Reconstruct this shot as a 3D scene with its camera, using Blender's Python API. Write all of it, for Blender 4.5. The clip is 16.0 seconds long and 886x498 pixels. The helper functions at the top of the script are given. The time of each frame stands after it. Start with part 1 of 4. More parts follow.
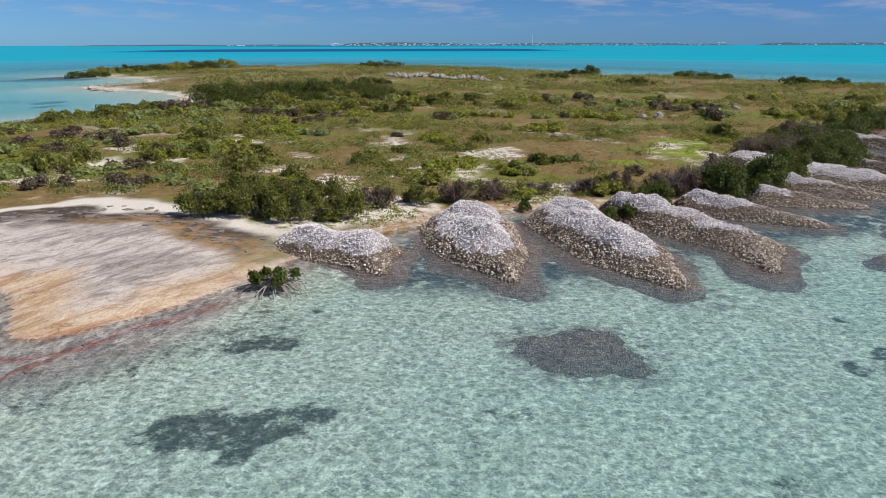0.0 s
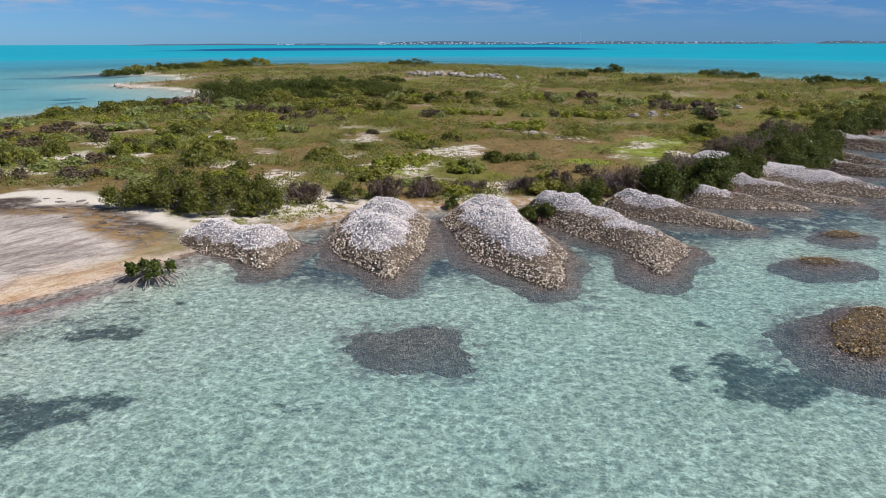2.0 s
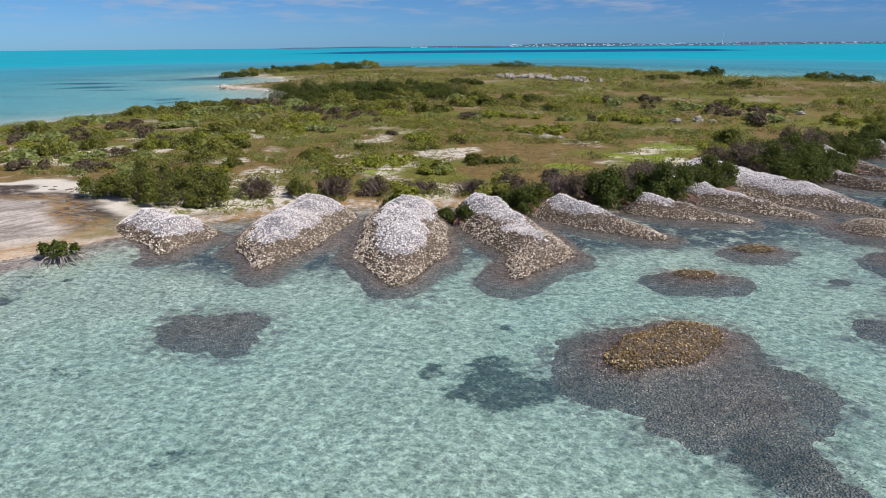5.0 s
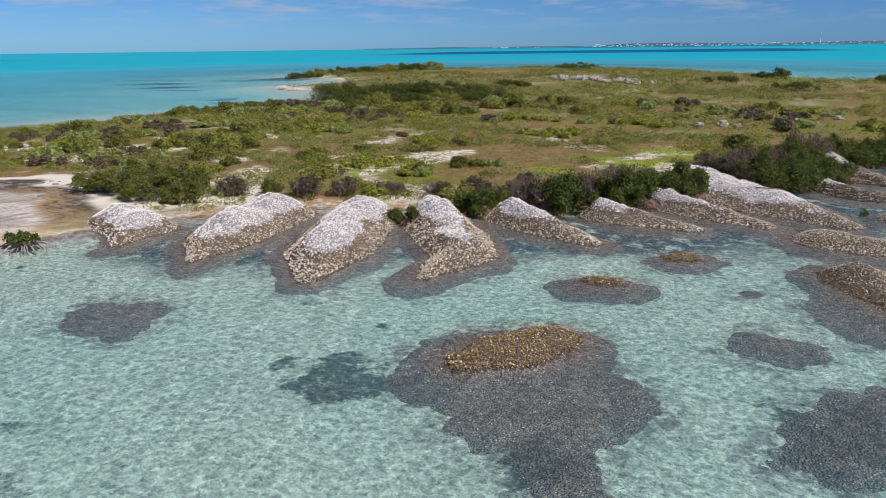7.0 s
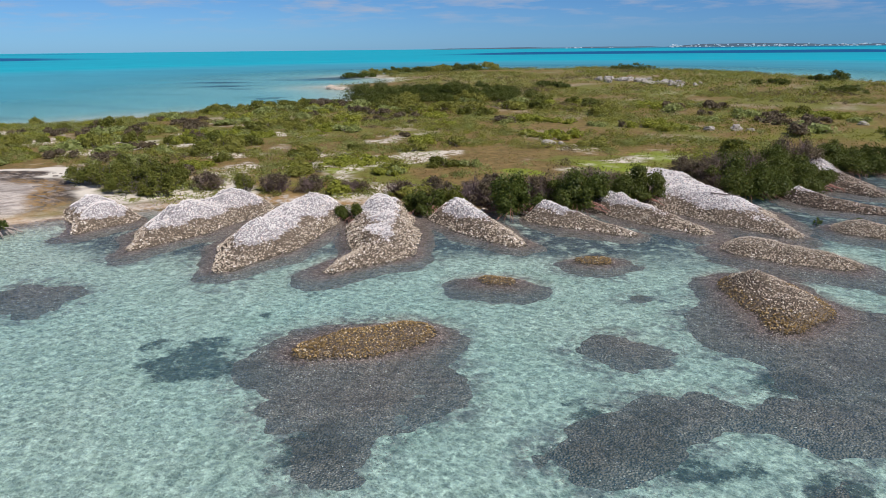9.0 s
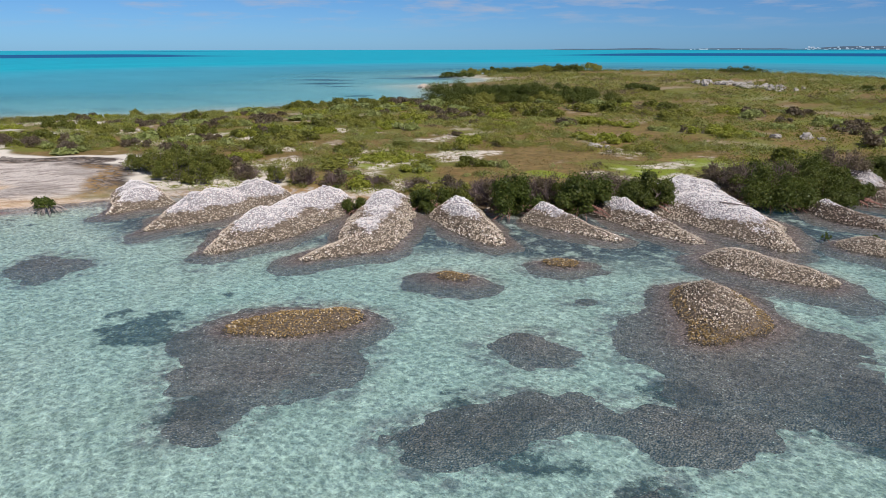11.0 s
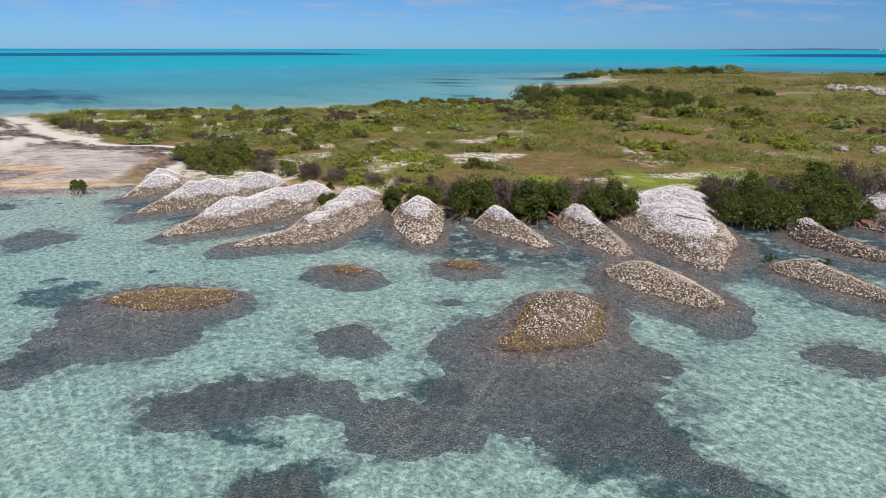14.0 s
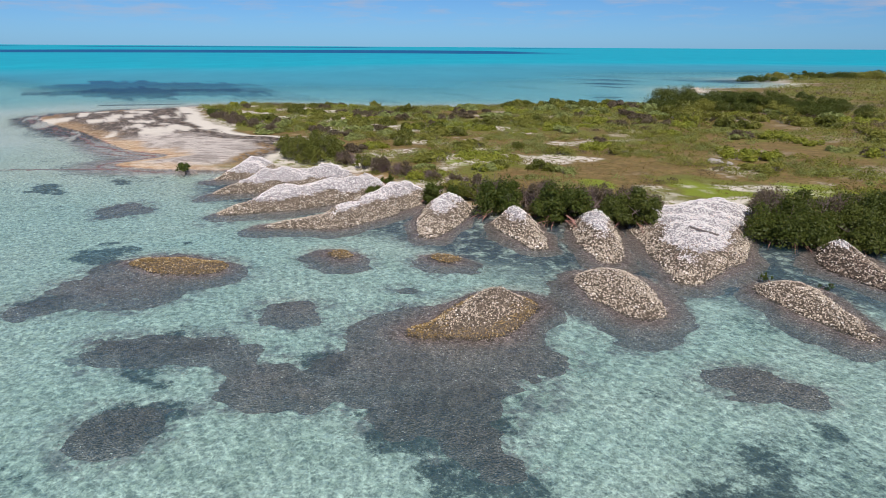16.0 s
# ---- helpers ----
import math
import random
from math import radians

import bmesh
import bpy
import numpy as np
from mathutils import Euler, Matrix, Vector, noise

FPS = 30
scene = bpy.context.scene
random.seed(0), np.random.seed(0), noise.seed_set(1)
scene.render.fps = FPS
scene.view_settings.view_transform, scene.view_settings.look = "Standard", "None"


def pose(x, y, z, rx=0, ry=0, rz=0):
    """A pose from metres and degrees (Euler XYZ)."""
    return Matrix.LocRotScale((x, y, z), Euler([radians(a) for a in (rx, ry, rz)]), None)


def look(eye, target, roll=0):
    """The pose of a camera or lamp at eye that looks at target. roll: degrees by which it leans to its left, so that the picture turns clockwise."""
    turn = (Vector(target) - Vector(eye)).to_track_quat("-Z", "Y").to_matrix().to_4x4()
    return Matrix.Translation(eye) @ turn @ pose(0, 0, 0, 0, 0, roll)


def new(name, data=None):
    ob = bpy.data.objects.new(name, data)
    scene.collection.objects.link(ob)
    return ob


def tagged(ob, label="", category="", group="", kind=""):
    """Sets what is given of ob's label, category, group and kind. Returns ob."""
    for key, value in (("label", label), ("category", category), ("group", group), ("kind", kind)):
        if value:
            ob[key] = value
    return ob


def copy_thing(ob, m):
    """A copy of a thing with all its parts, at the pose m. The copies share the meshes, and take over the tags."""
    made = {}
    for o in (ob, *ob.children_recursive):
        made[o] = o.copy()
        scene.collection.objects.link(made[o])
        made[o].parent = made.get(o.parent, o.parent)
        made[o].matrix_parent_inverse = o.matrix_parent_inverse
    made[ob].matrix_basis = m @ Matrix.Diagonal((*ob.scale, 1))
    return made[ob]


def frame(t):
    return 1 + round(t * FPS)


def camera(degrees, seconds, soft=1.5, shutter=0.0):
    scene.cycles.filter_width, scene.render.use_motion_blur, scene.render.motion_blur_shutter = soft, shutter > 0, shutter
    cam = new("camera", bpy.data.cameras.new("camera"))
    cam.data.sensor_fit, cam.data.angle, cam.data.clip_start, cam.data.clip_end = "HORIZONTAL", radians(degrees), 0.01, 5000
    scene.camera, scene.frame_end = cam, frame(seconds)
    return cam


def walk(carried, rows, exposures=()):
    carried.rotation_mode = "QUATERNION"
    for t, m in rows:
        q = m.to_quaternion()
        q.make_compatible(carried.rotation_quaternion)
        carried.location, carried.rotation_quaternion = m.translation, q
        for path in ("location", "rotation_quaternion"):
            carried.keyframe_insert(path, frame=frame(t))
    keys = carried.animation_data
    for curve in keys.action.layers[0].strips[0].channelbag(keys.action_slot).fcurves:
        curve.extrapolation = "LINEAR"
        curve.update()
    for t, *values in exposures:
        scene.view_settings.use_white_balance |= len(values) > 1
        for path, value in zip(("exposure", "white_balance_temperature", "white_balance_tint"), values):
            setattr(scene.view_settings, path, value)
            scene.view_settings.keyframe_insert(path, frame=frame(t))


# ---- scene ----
cam = camera(64.70, 16.0, soft=0.0)
# seconds, eye x y z, yaw, pitch, roll
ROWS = [
    (0.0, 0.000, 0.000, 9.571, 3.793, -16.391, 0.087),
    (0.5, 1.641, 0.175, 9.529, 4.622, -16.454, 0.048),
    (1.0, 3.359, 0.349, 9.491, 5.599, -16.483, 0.039),
    (1.5, 5.163, 0.529, 9.461, 6.518, -16.506, 0.070),
    (2.0, 7.020, 0.713, 9.441, 7.567, -16.476, 0.162),
    (2.5, 8.924, 0.893, 9.431, 9.140, -16.430, 0.285),
    (3.0, 10.871, 1.070, 9.433, 11.201, -16.388, 0.405),
    (3.5, 12.827, 1.249, 9.444, 13.065, -16.345, 0.477),
    (4.0, 14.754, 1.445, 9.463, 14.750, -16.323, 0.511),
    (6.5, 23.774, 3.358, 9.701, 23.036, -16.165, 0.579),
    (7.0, 25.582, 3.909, 9.732, 24.617, -16.150, 0.692),
    (7.5, 27.372, 4.482, 9.761, 26.276, -16.120, 0.741),
    (8.0, 29.132, 5.075, 9.786, 27.820, -16.106, 0.731),
    (8.5, 30.873, 5.695, 9.811, 29.117, -16.110, 0.670),
    (9.0, 32.593, 6.337, 9.835, 30.431, -16.091, 0.592),
    (11.5, 40.278, 10.031, 9.996, 42.334, -16.053, 0.058),
    (12.0, 41.813, 11.120, 10.057, 44.725, -16.057, 0.023),
    (12.5, 43.356, 12.264, 10.121, 46.885, -16.084, -0.003),
    (13.0, 44.907, 13.501, 10.190, 48.745, -16.097, -0.020),
    (13.5, 46.482, 14.860, 10.264, 50.349, -16.100, -0.033),
    (14.0, 48.093, 16.371, 10.343, 52.171, -16.117, -0.058),
    (14.5, 49.734, 18.036, 10.429, 56.478, -16.198, -0.093),
    (15.0, 51.407, 19.835, 10.520, 62.367, -16.266, -0.149),
    (15.5, 53.108, 21.735, 10.618, 65.888, -16.288, -0.233),
    (16.0, 54.822, 23.680, 10.720, 67.150, -16.268, -0.331),
]
# the plan below is drawn in units of SIZE metres
SIZE = 1.35
walk(cam, [(t, pose(SIZE * x, SIZE * y, SIZE * z, 90 + pitch, roll, yaw)) for t, x, y, z, yaw, pitch, roll in ROWS])
scene.view_settings.exposure = 0.0

# ---- sky and sun ----
SUN_FROM = Vector((0.80, -0.16, 0.92)).normalized()
ELEV, AZIM = math.asin(SUN_FROM.z), math.atan2(SUN_FROM.x, SUN_FROM.y)
world = bpy.data.worlds.new("sky")
scene.world = world
world.use_nodes = True


def build_sky(tree):
    n, l = tree.nodes, tree.links
    n.clear()
    out, bg = n.new("ShaderNodeOutputWorld"), n.new("ShaderNodeBackground")
    sky = n.new("ShaderNodeTexSky")
    sky.sky_type, sky.sun_disc = "NISHITA", False
    sky.sun_elevation, sky.sun_rotation = ELEV, AZIM
    sky.air_density, sky.dust_density, sky.ozone_density = 1.0, 0.2, 3.0
    tint = n.new("ShaderNodeMix")
    tint.data_type, tint.blend_type = "RGBA", "MULTIPLY"
    tint.inputs[0].default_value = 1.0
    co, sep = n.new("ShaderNodeTexCoord"), n.new("ShaderNodeSeparateXYZ")
    grade = n.new("ShaderNodeMix")
    grade.data_type = "RGBA"
    grade.inputs[6].default_value, grade.inputs[7].default_value = (0.52, 1.07, 2.12, 1), (0.44, 0.80, 1.44, 1)
    lift = n.new("ShaderNodeMapRange")
    lift.inputs[1].default_value, lift.inputs[2].default_value = 0.0, 0.10
    l.new(sep.outputs["Z"], lift.inputs[0])
    l.new(lift.outputs[0], grade.inputs[0])
    high = n.new("ShaderNodeMapRange")
    high.inputs[1].default_value, high.inputs[2].default_value = 0.12, 0.45
    l.new(sep.outputs["Z"], high.inputs[0])
    whole = n.new("ShaderNodeMix")
    whole.data_type = "RGBA"
    whole.inputs[7].default_value = (0.80, 0.86, 1.0, 1)
    l.new(high.outputs[0], whole.inputs[0])
    l.new(grade.outputs[2], whole.inputs[6])
    # a deeper blue towards the sunward east, as a polarised sky shows
    east = n.new("ShaderNodeMapRange")
    east.inputs[1].default_value, east.inputs[2].default_value = -0.7, 0.7
    l.new(sep.outputs["X"], east.inputs[0])
    deep = n.new("ShaderNodeMix")
    deep.data_type, deep.blend_type = "RGBA", "MULTIPLY"
    deep.inputs[7].default_value = (0.56, 0.66, 0.84, 1)
    l.new(east.outputs[0], deep.inputs[0])
    l.new(whole.outputs[2], deep.inputs[6])
    l.new(deep.outputs[2], tint.inputs[7])
    mp = n.new("ShaderNodeMapping")
    mp.inputs["Scale"].default_value = (2.2, 2.2, 16.0)
    noi = n.new("ShaderNodeTexNoise")
    noi.inputs["Scale"].default_value, noi.inputs["Detail"].default_value, noi.inputs["Roughness"].default_value = 5.6, 7.0, 0.60
    ramp = n.new("ShaderNodeMapRange")
    ramp.inputs[1].default_value, ramp.inputs[2].default_value = 0.48, 0.70
    ramp.inputs[4].default_value = 0.62
    rise = n.new("ShaderNodeMapRange")
    rise.inputs[1].default_value, rise.inputs[2].default_value = 0.018, 0.05
    mul = n.new("ShaderNodeMath")
    mul.operation = "MULTIPLY"
    mix = n.new("ShaderNodeMix")
    mix.data_type = "RGBA"
    mix.inputs[7].default_value = (7.6, 7.9, 9.4, 1)
    l.new(co.outputs["Generated"], mp.inputs["Vector"])
    l.new(mp.outputs[0], noi.inputs["Vector"])
    l.new(noi.outputs["Fac"], ramp.inputs[0])
    l.new(co.outputs["Generated"], sep.inputs[0])
    l.new(sep.outputs["Z"], rise.inputs[0])
    l.new(ramp.outputs[0], mul.inputs[0])
    l.new(rise.outputs[0], mul.inputs[1])
    l.new(sky.outputs[0], tint.inputs[6])
    l.new(tint.outputs[2], mix.inputs[6])
    l.new(mul.outputs[0], mix.inputs[0])
    l.new(mix.outputs[2], bg.inputs[0])
    bg.inputs[1].default_value = 0.058
    l.new(bg.outputs[0], out.inputs[0])


build_sky(world.node_tree)
sun = new("sun", bpy.data.lights.new("sun", "SUN"))
sun.data.energy, sun.data.angle, sun.data.color = 4.6, radians(0.55), (1.0, 0.955, 0.89)
sun.matrix_world = look((0, 0, 60), Vector((0, 0, 60)) - SUN_FROM)


# ---- materials ----
class Nodes:
    """A small helper to wire a node material."""

    def __init__(self, name):
        self.mat = bpy.data.materials.new(name)
        self.mat.use_nodes = True
        self.t = self.mat.node_tree
        self.bsdf = self.t.nodes["Principled BSDF"]
        self.out = self.t.nodes["Material Output"]

    def add(self, kind, **sets):
        node = self.t.nodes.new(kind)
        for key, value in sets.items():
            if key in node.inputs:
                node.inputs[key].default_value = value
        return node

    def link(self, a, b):
        self.t.links.new(a, b)

    def pos(self):
        return self.add("ShaderNodeNewGeometry").outputs["Position"]

    def noise(self, scale, detail=4.0, rough=0.55, stretch=None, distort=0.0, turn=0.0):
        node = self.add("ShaderNodeTexNoise", Scale=scale / SIZE, Detail=detail, Roughness=rough, Distortion=distort)
        src = self.pos()
        if stretch:
            m = self.add("ShaderNodeMapping", Scale=stretch)
            spin = self.add("ShaderNodeVectorRotate", Angle=turn)
            self.link(src, spin.inputs["Vector"])
            self.link(spin.outputs[0], m.inputs["Vector"])
            src = m.outputs[0]
        self.link(src, node.inputs["Vector"])
        return node.outputs["Fac"]

    def ramp(self, fac, lo, hi, a=0.0, b=1.0):
        node = self.add("ShaderNodeMapRange")
        for i, v in ((1, lo), (2, hi), (3, a), (4, b)):
            node.inputs[i].default_value = v
        self.link(fac, node.inputs[0])
        return node.outputs[0]

    def math(self, op, a, b=None):
        node = self.add("ShaderNodeMath")
        node.operation = op
        for i, v in enumerate((a, b)):
            if v is None:
                continue
            if isinstance(v, (int, float)):
                node.inputs[i].default_value = v
            else:
                self.link(v, node.inputs[i])
        return node.outputs[0]

    def mix(self, fac, a, b, blend="MIX"):
        node = self.add("ShaderNodeMix")
        node.data_type, node.blend_type = "RGBA", blend
        for i, v in ((0, fac), (6, a), (7, b)):
            if isinstance(v, (int, float)):
                node.inputs[i].default_value = v
            elif isinstance(v, tuple):
                node.inputs[i].default_value = (*v, 1)
            else:
                self.link(v, node.inputs[i])
        return node.outputs[2]

    def attr(self, name):
        node = self.add("ShaderNodeAttribute")
        node.attribute_name = name
        return node.outputs["Fac"]

    def finish(self, colour, rough=0.8, height=None, strength=0.4, distance=0.05, spec=0.3):
        if isinstance(colour, tuple):
            self.bsdf.inputs["Base Color"].default_value = (*colour, 1)
        else:
            self.link(colour, self.bsdf.inputs["Base Color"])
        self.bsdf.inputs["Roughness"].default_value = rough
        self.bsdf.inputs["Specular IOR Level"].default_value = spec
        if height is not None:
            b = self.add("ShaderNodeBump", Strength=strength, Distance=distance)
            self.link(height, b.inputs["Height"])
            self.link(b.outputs[0], self.bsdf.inputs["Normal"])
        return self.mat


def ground_material():
    m = Nodes("island_ground")
    fine, mid, big = m.noise(5.0, 6, 0.65), m.noise(0.9, 5, 0.6), m.noise(0.16, 5, 0.6)
    sand = m.mix(fine, (0.62, 0.55, 0.47), (0.80, 0.74, 0.66))
    # dry soil and straw
    soil = m.mix(m.ramp(mid, 0.3, 0.7), (0.165, 0.10, 0.038), (0.28, 0.188, 0.07))
    soil = m.mix(m.ramp(fine, 0.55, 0.8, 0, 0.7), soil, (0.36, 0.27, 0.14))
    soil = m.mix(m.ramp(m.noise(2.2, 6, 0.7), 0.44, 0.62, 0, 0.7), soil, (0.095, 0.085, 0.022))
    green = m.mix(m.ramp(fine, 0.3, 0.7), (0.085, 0.105, 0.018), (0.21, 0.235, 0.035))
    land = m.mix(m.attr("green"), soil, green)
    land = m.mix(m.attr("lawn"), land, m.mix(fine, (0.15, 0.20, 0.014), (0.25, 0.285, 0.03)))
    land = m.mix(m.math("MULTIPLY", m.attr("bare"), m.ramp(m.noise(1.4, 6, 0.7), 0.42, 0.50)), land, m.mix(fine, (0.54, 0.47, 0.40), (0.80, 0.73, 0.66)))
    # weathered limestone of the shore, in beds that run along the shore
    layer = m.noise(1.1, 7, 0.72, stretch=(0.45, 1.4, 1.0), turn=-1.02, distort=0.6)
    plate = m.add("ShaderNodeTexVoronoi", Scale=1.5 / SIZE)
    plate.feature = "DISTANCE_TO_EDGE"
    jog = m.add("ShaderNodeTexNoise", Scale=1.7 / SIZE, Detail=5.0)
    m.link(m.pos(), jog.inputs["Vector"])
    shift = m.add("ShaderNodeVectorMath")
    shift.operation = "MULTIPLY_ADD"
    m.link(jog.outputs["Color"], shift.inputs[0])
    shift.inputs[1].default_value = (1.6, 1.6, 0.0)
    m.link(m.pos(), shift.inputs[2])
    spin = m.add("ShaderNodeVectorRotate", Angle=-1.02)
    flat = m.add("ShaderNodeMapping", Scale=(0.55, 1.5, 0.0))
    m.link(shift.outputs[0], spin.inputs["Vector"])
    m.link(spin.outputs[0], flat.inputs["Vector"])
    m.link(flat.outputs[0], plate.inputs["Vector"])
    seam = m.math("MULTIPLY", m.ramp(plate.outputs["Distance"], 0.0, 0.03, 0.75, 0.0), m.ramp(mid, 0.46, 0.56))
    pits = m.ramp(m.noise(8.0, 6, 0.8, stretch=(0.6, 1.4, 1.0), turn=-1.02), 0.55, 0.61, 0, 0.6)
    crack = m.math("MAXIMUM", seam, pits)
    lime = m.mix(m.ramp(layer, 0.40, 0.54), (0.33, 0.275, 0.25), (0.62, 0.55, 0.50))
    lime = m.mix(m.ramp(fine, 0.52, 0.72, 0, 0.6), lime, (0.56, 0.47, 0.39))
    lime = m.mix(crack, lime, (0.13, 0.10, 0.085))
    streak = m.noise(1.3, 7, 0.72, stretch=(0.5, 1.3, 1.0), distort=0.5)
    grey = m.mix(m.ramp(streak, 0.48, 0.66), (0.07, 0.055, 0.047), (0.36, 0.29, 0.245))
    grey = m.mix(m.ramp(mid, 0.56, 0.64, 0, 0.5), grey, (0.27, 0.185, 0.12))
    ochre = m.mix(m.ramp(layer, 0.42, 0.62), (0.50, 0.27, 0.10), (0.74, 0.56, 0.36))
    ochre = m.mix(m.ramp(m.noise(2.0, 6, 0.7), 0.52, 0.64, 0, 0.7), ochre, (0.62, 0.36, 0.10))
    ochre = m.mix(crack, ochre, (0.15, 0.10, 0.07))
    red = m.mix(m.ramp(layer, 0.44, 0.58), (0.36, 0.10, 0.07), (0.50, 0.30, 0.25))
    shore = m.mix(m.attr("grey"), lime, grey)
    shore = m.mix(m.math("MULTIPLY", m.attr("straw"), m.ramp(m.noise(1.8, 6, 0.75), 0.42, 0.55)), shore, m.mix(fine, (0.24, 0.13, 0.04), (0.42, 0.26, 0.09)))
    shore = m.mix(m.attr("ochre"), shore, ochre)
    shore = m.mix(m.attr("red"), shore, red)
    shore = m.mix(m.attr("sand"), shore, sand)
    top = m.mix(m.attr("shore"), land, shore)
    # seabed: pale sand with broad algae film and weed; the fine mottle paints ripple light
    film = m.mix(m.ramp(m.noise(4.5, 7, 0.75), 0.40, 0.60), (0.46, 0.48, 0.40), (0.87, 0.88, 0.77))
    film = m.mix(m.ramp(m.noise(0.5, 5, 0.6), 0.5, 0.72, 0, 0.5), film, (0.42, 0.46, 0.36))
    grit = m.mix(m.ramp(m.noise(5.0, 5, 0.7), 0.38, 0.62), (0.15, 0.125, 0.12), (0.38, 0.31, 0.30))
    film = m.mix(m.attr("bay"), film, m.mix(m.noise(0.2, 4), (0.70, 0.70, 0.66), (0.88, 0.87, 0.84)))
    film = m.mix(m.math("MULTIPLY", m.attr("film"), m.ramp(m.noise(1.7, 5, 0.65), 0.44, 0.56)), film, grit)
    film = m.mix(m.math("MULTIPLY", m.attr("gully"), m.ramp(m.noise(1.3, 6, 0.75), 0.38, 0.50)), film, m.mix(m.noise(5.0, 4), (0.045, 0.052, 0.07), (0.13, 0.13, 0.15)))
    weedy = m.ramp(m.math("ADD", m.attr("weed"), m.math("MULTIPLY", m.math("SUBTRACT", m.noise(2.8, 8, 0.85), 0.5), 3.6)), 0.45, 0.95, 0, 0.9)
    weedy = m.math("MULTIPLY", weedy, m.ramp(m.attr("weed"), 0.0, 0.3))
    bed = m.mix(weedy, film, m.mix(m.noise(6.0, 4), (0.028, 0.033, 0.030), (0.11, 0.095, 0.082)))
    col = m.mix(m.attr("sea"), top, bed)
    h = m.math("ADD", m.math("MULTIPLY", mid, 0.6), m.math("MULTIPLY", fine, 0.4))
    return m.finish(col, 0.9, h, 1.0, 0.22)


def shell_material(name, a, b, c, d, film=0.25):
    """Shells: each one takes its own tone between a and b; c shows in small stains, d inside the lip."""
    m = Nodes(name)
    isl = m.add("ShaderNodeNewGeometry").outputs["Random Per Island"]
    rnd = m.add("ShaderNodeObjectInfo").outputs["Random"]
    tone = m.math("FRACT", m.math("ADD", isl, rnd))
    col = m.mix(tone, a, b)
    col = m.mix(m.ramp(tone, 0.86, 0.92), col, d)
    col = m.mix(m.ramp(m.noise(14.0, 4, 0.6), 0.55, 0.75, 0, 0.6), col, c)
    # broad patches of algae film
    col = m.mix(m.ramp(m.noise(0.55, 5, 0.65), 0.46, 0.62, 0, film), col, c)
    return m.finish(col, 0.6, m.noise(40.0, 3), 0.4, 0.02)


def pile_material(name, a, b, sunken=False):
    """The surface of a heap: packed shells, each with its own tone, shade painted into the gaps between them."""
    m = Nodes(name)
    vor = m.add("ShaderNodeTexVoronoi", Scale=15.0 / SIZE)
    m.link(m.pos(), vor.inputs["Vector"])
    sep = m.add("ShaderNodeSeparateColor")
    m.link(vor.outputs["Color"], sep.inputs[0])
    col = m.mix(m.math("ADD", m.math("MULTIPLY", m.noise(1.2, 5), 0.5), m.math("MULTIPLY", sep.outputs[0], 0.5)), a, b)
    col = m.mix(m.ramp(sep.outputs[1], 0.86, 0.93, 0, 0.6), col, (min(1, b[0] * 1.5), min(1, b[1] * 1.55), min(1, b[2] * 1.6)))
    if sunken:
        col = m.mix(m.ramp(m.noise(0.55, 5, 0.65), 0.46, 0.62, 0, 0.5), col, (0.24, 0.17, 0.145))
        dark = m.math("MULTIPLY", m.ramp(m.attr("weedy"), 0.05, 0.9), m.ramp(m.noise(2.6, 6, 0.75), 0.30, 0.60, 0.15, 1.0))
        col = m.mix(m.math("MULTIPLY", dark, 0.75), col, m.mix(sep.outputs[2], (0.085, 0.058, 0.045), (0.24, 0.165, 0.13)))
    col = m.mix(m.ramp(vor.outputs["Distance"], 0.30, 0.65, 0, 0.6 if sunken else 0.75), col, (a[0] * 0.45, a[1] * 0.45, a[2] * 0.45))
    return m.finish(col, 0.85, vor.outputs["Distance"], 0.8, 0.15)


def leaf_material(name, a, b, yellow=0.06):
    m = Nodes(name)
    isl = m.add("ShaderNodeNewGeometry").outputs["Random Per Island"]
    rnd = m.add("ShaderNodeObjectInfo").outputs["Random"]
    col = m.mix(isl, a, b)
    col = m.mix(m.ramp(isl, 1 - yellow, 1 - yellow * 0.5), col, (0.22, 0.19, 0.045))
    col = m.mix(m.math("MULTIPLY", rnd, 0.5), col, m.mix(0.5, b, (0.16, 0.13, 0.035)))
    col = m.mix(m.ramp(m.noise(0.7, 3), 0.35, 0.7, 0, 0.55), col, a)
    mat = m.finish(col, 0.5, None, spec=0.35)
    glow = m.add("ShaderNodeBsdfTranslucent")
    m.link(col, glow.inputs[0])
    both = m.add("ShaderNodeMixShader")
    both.inputs[0].default_value = 0.42
    m.link(m.bsdf.outputs[0], both.inputs[1])
    m.link(glow.outputs[0], both.inputs[2])
    m.link(both.outputs[0], m.out.inputs[0])
    return mat


def plain_material(name, a, b, scale=6.0, rough=0.85):
    m = Nodes(name)
    return m.finish(m.mix(m.noise(scale, 5, 0.6), a, b), rough, m.noise(scale * 3, 4), 0.5, 0.03)


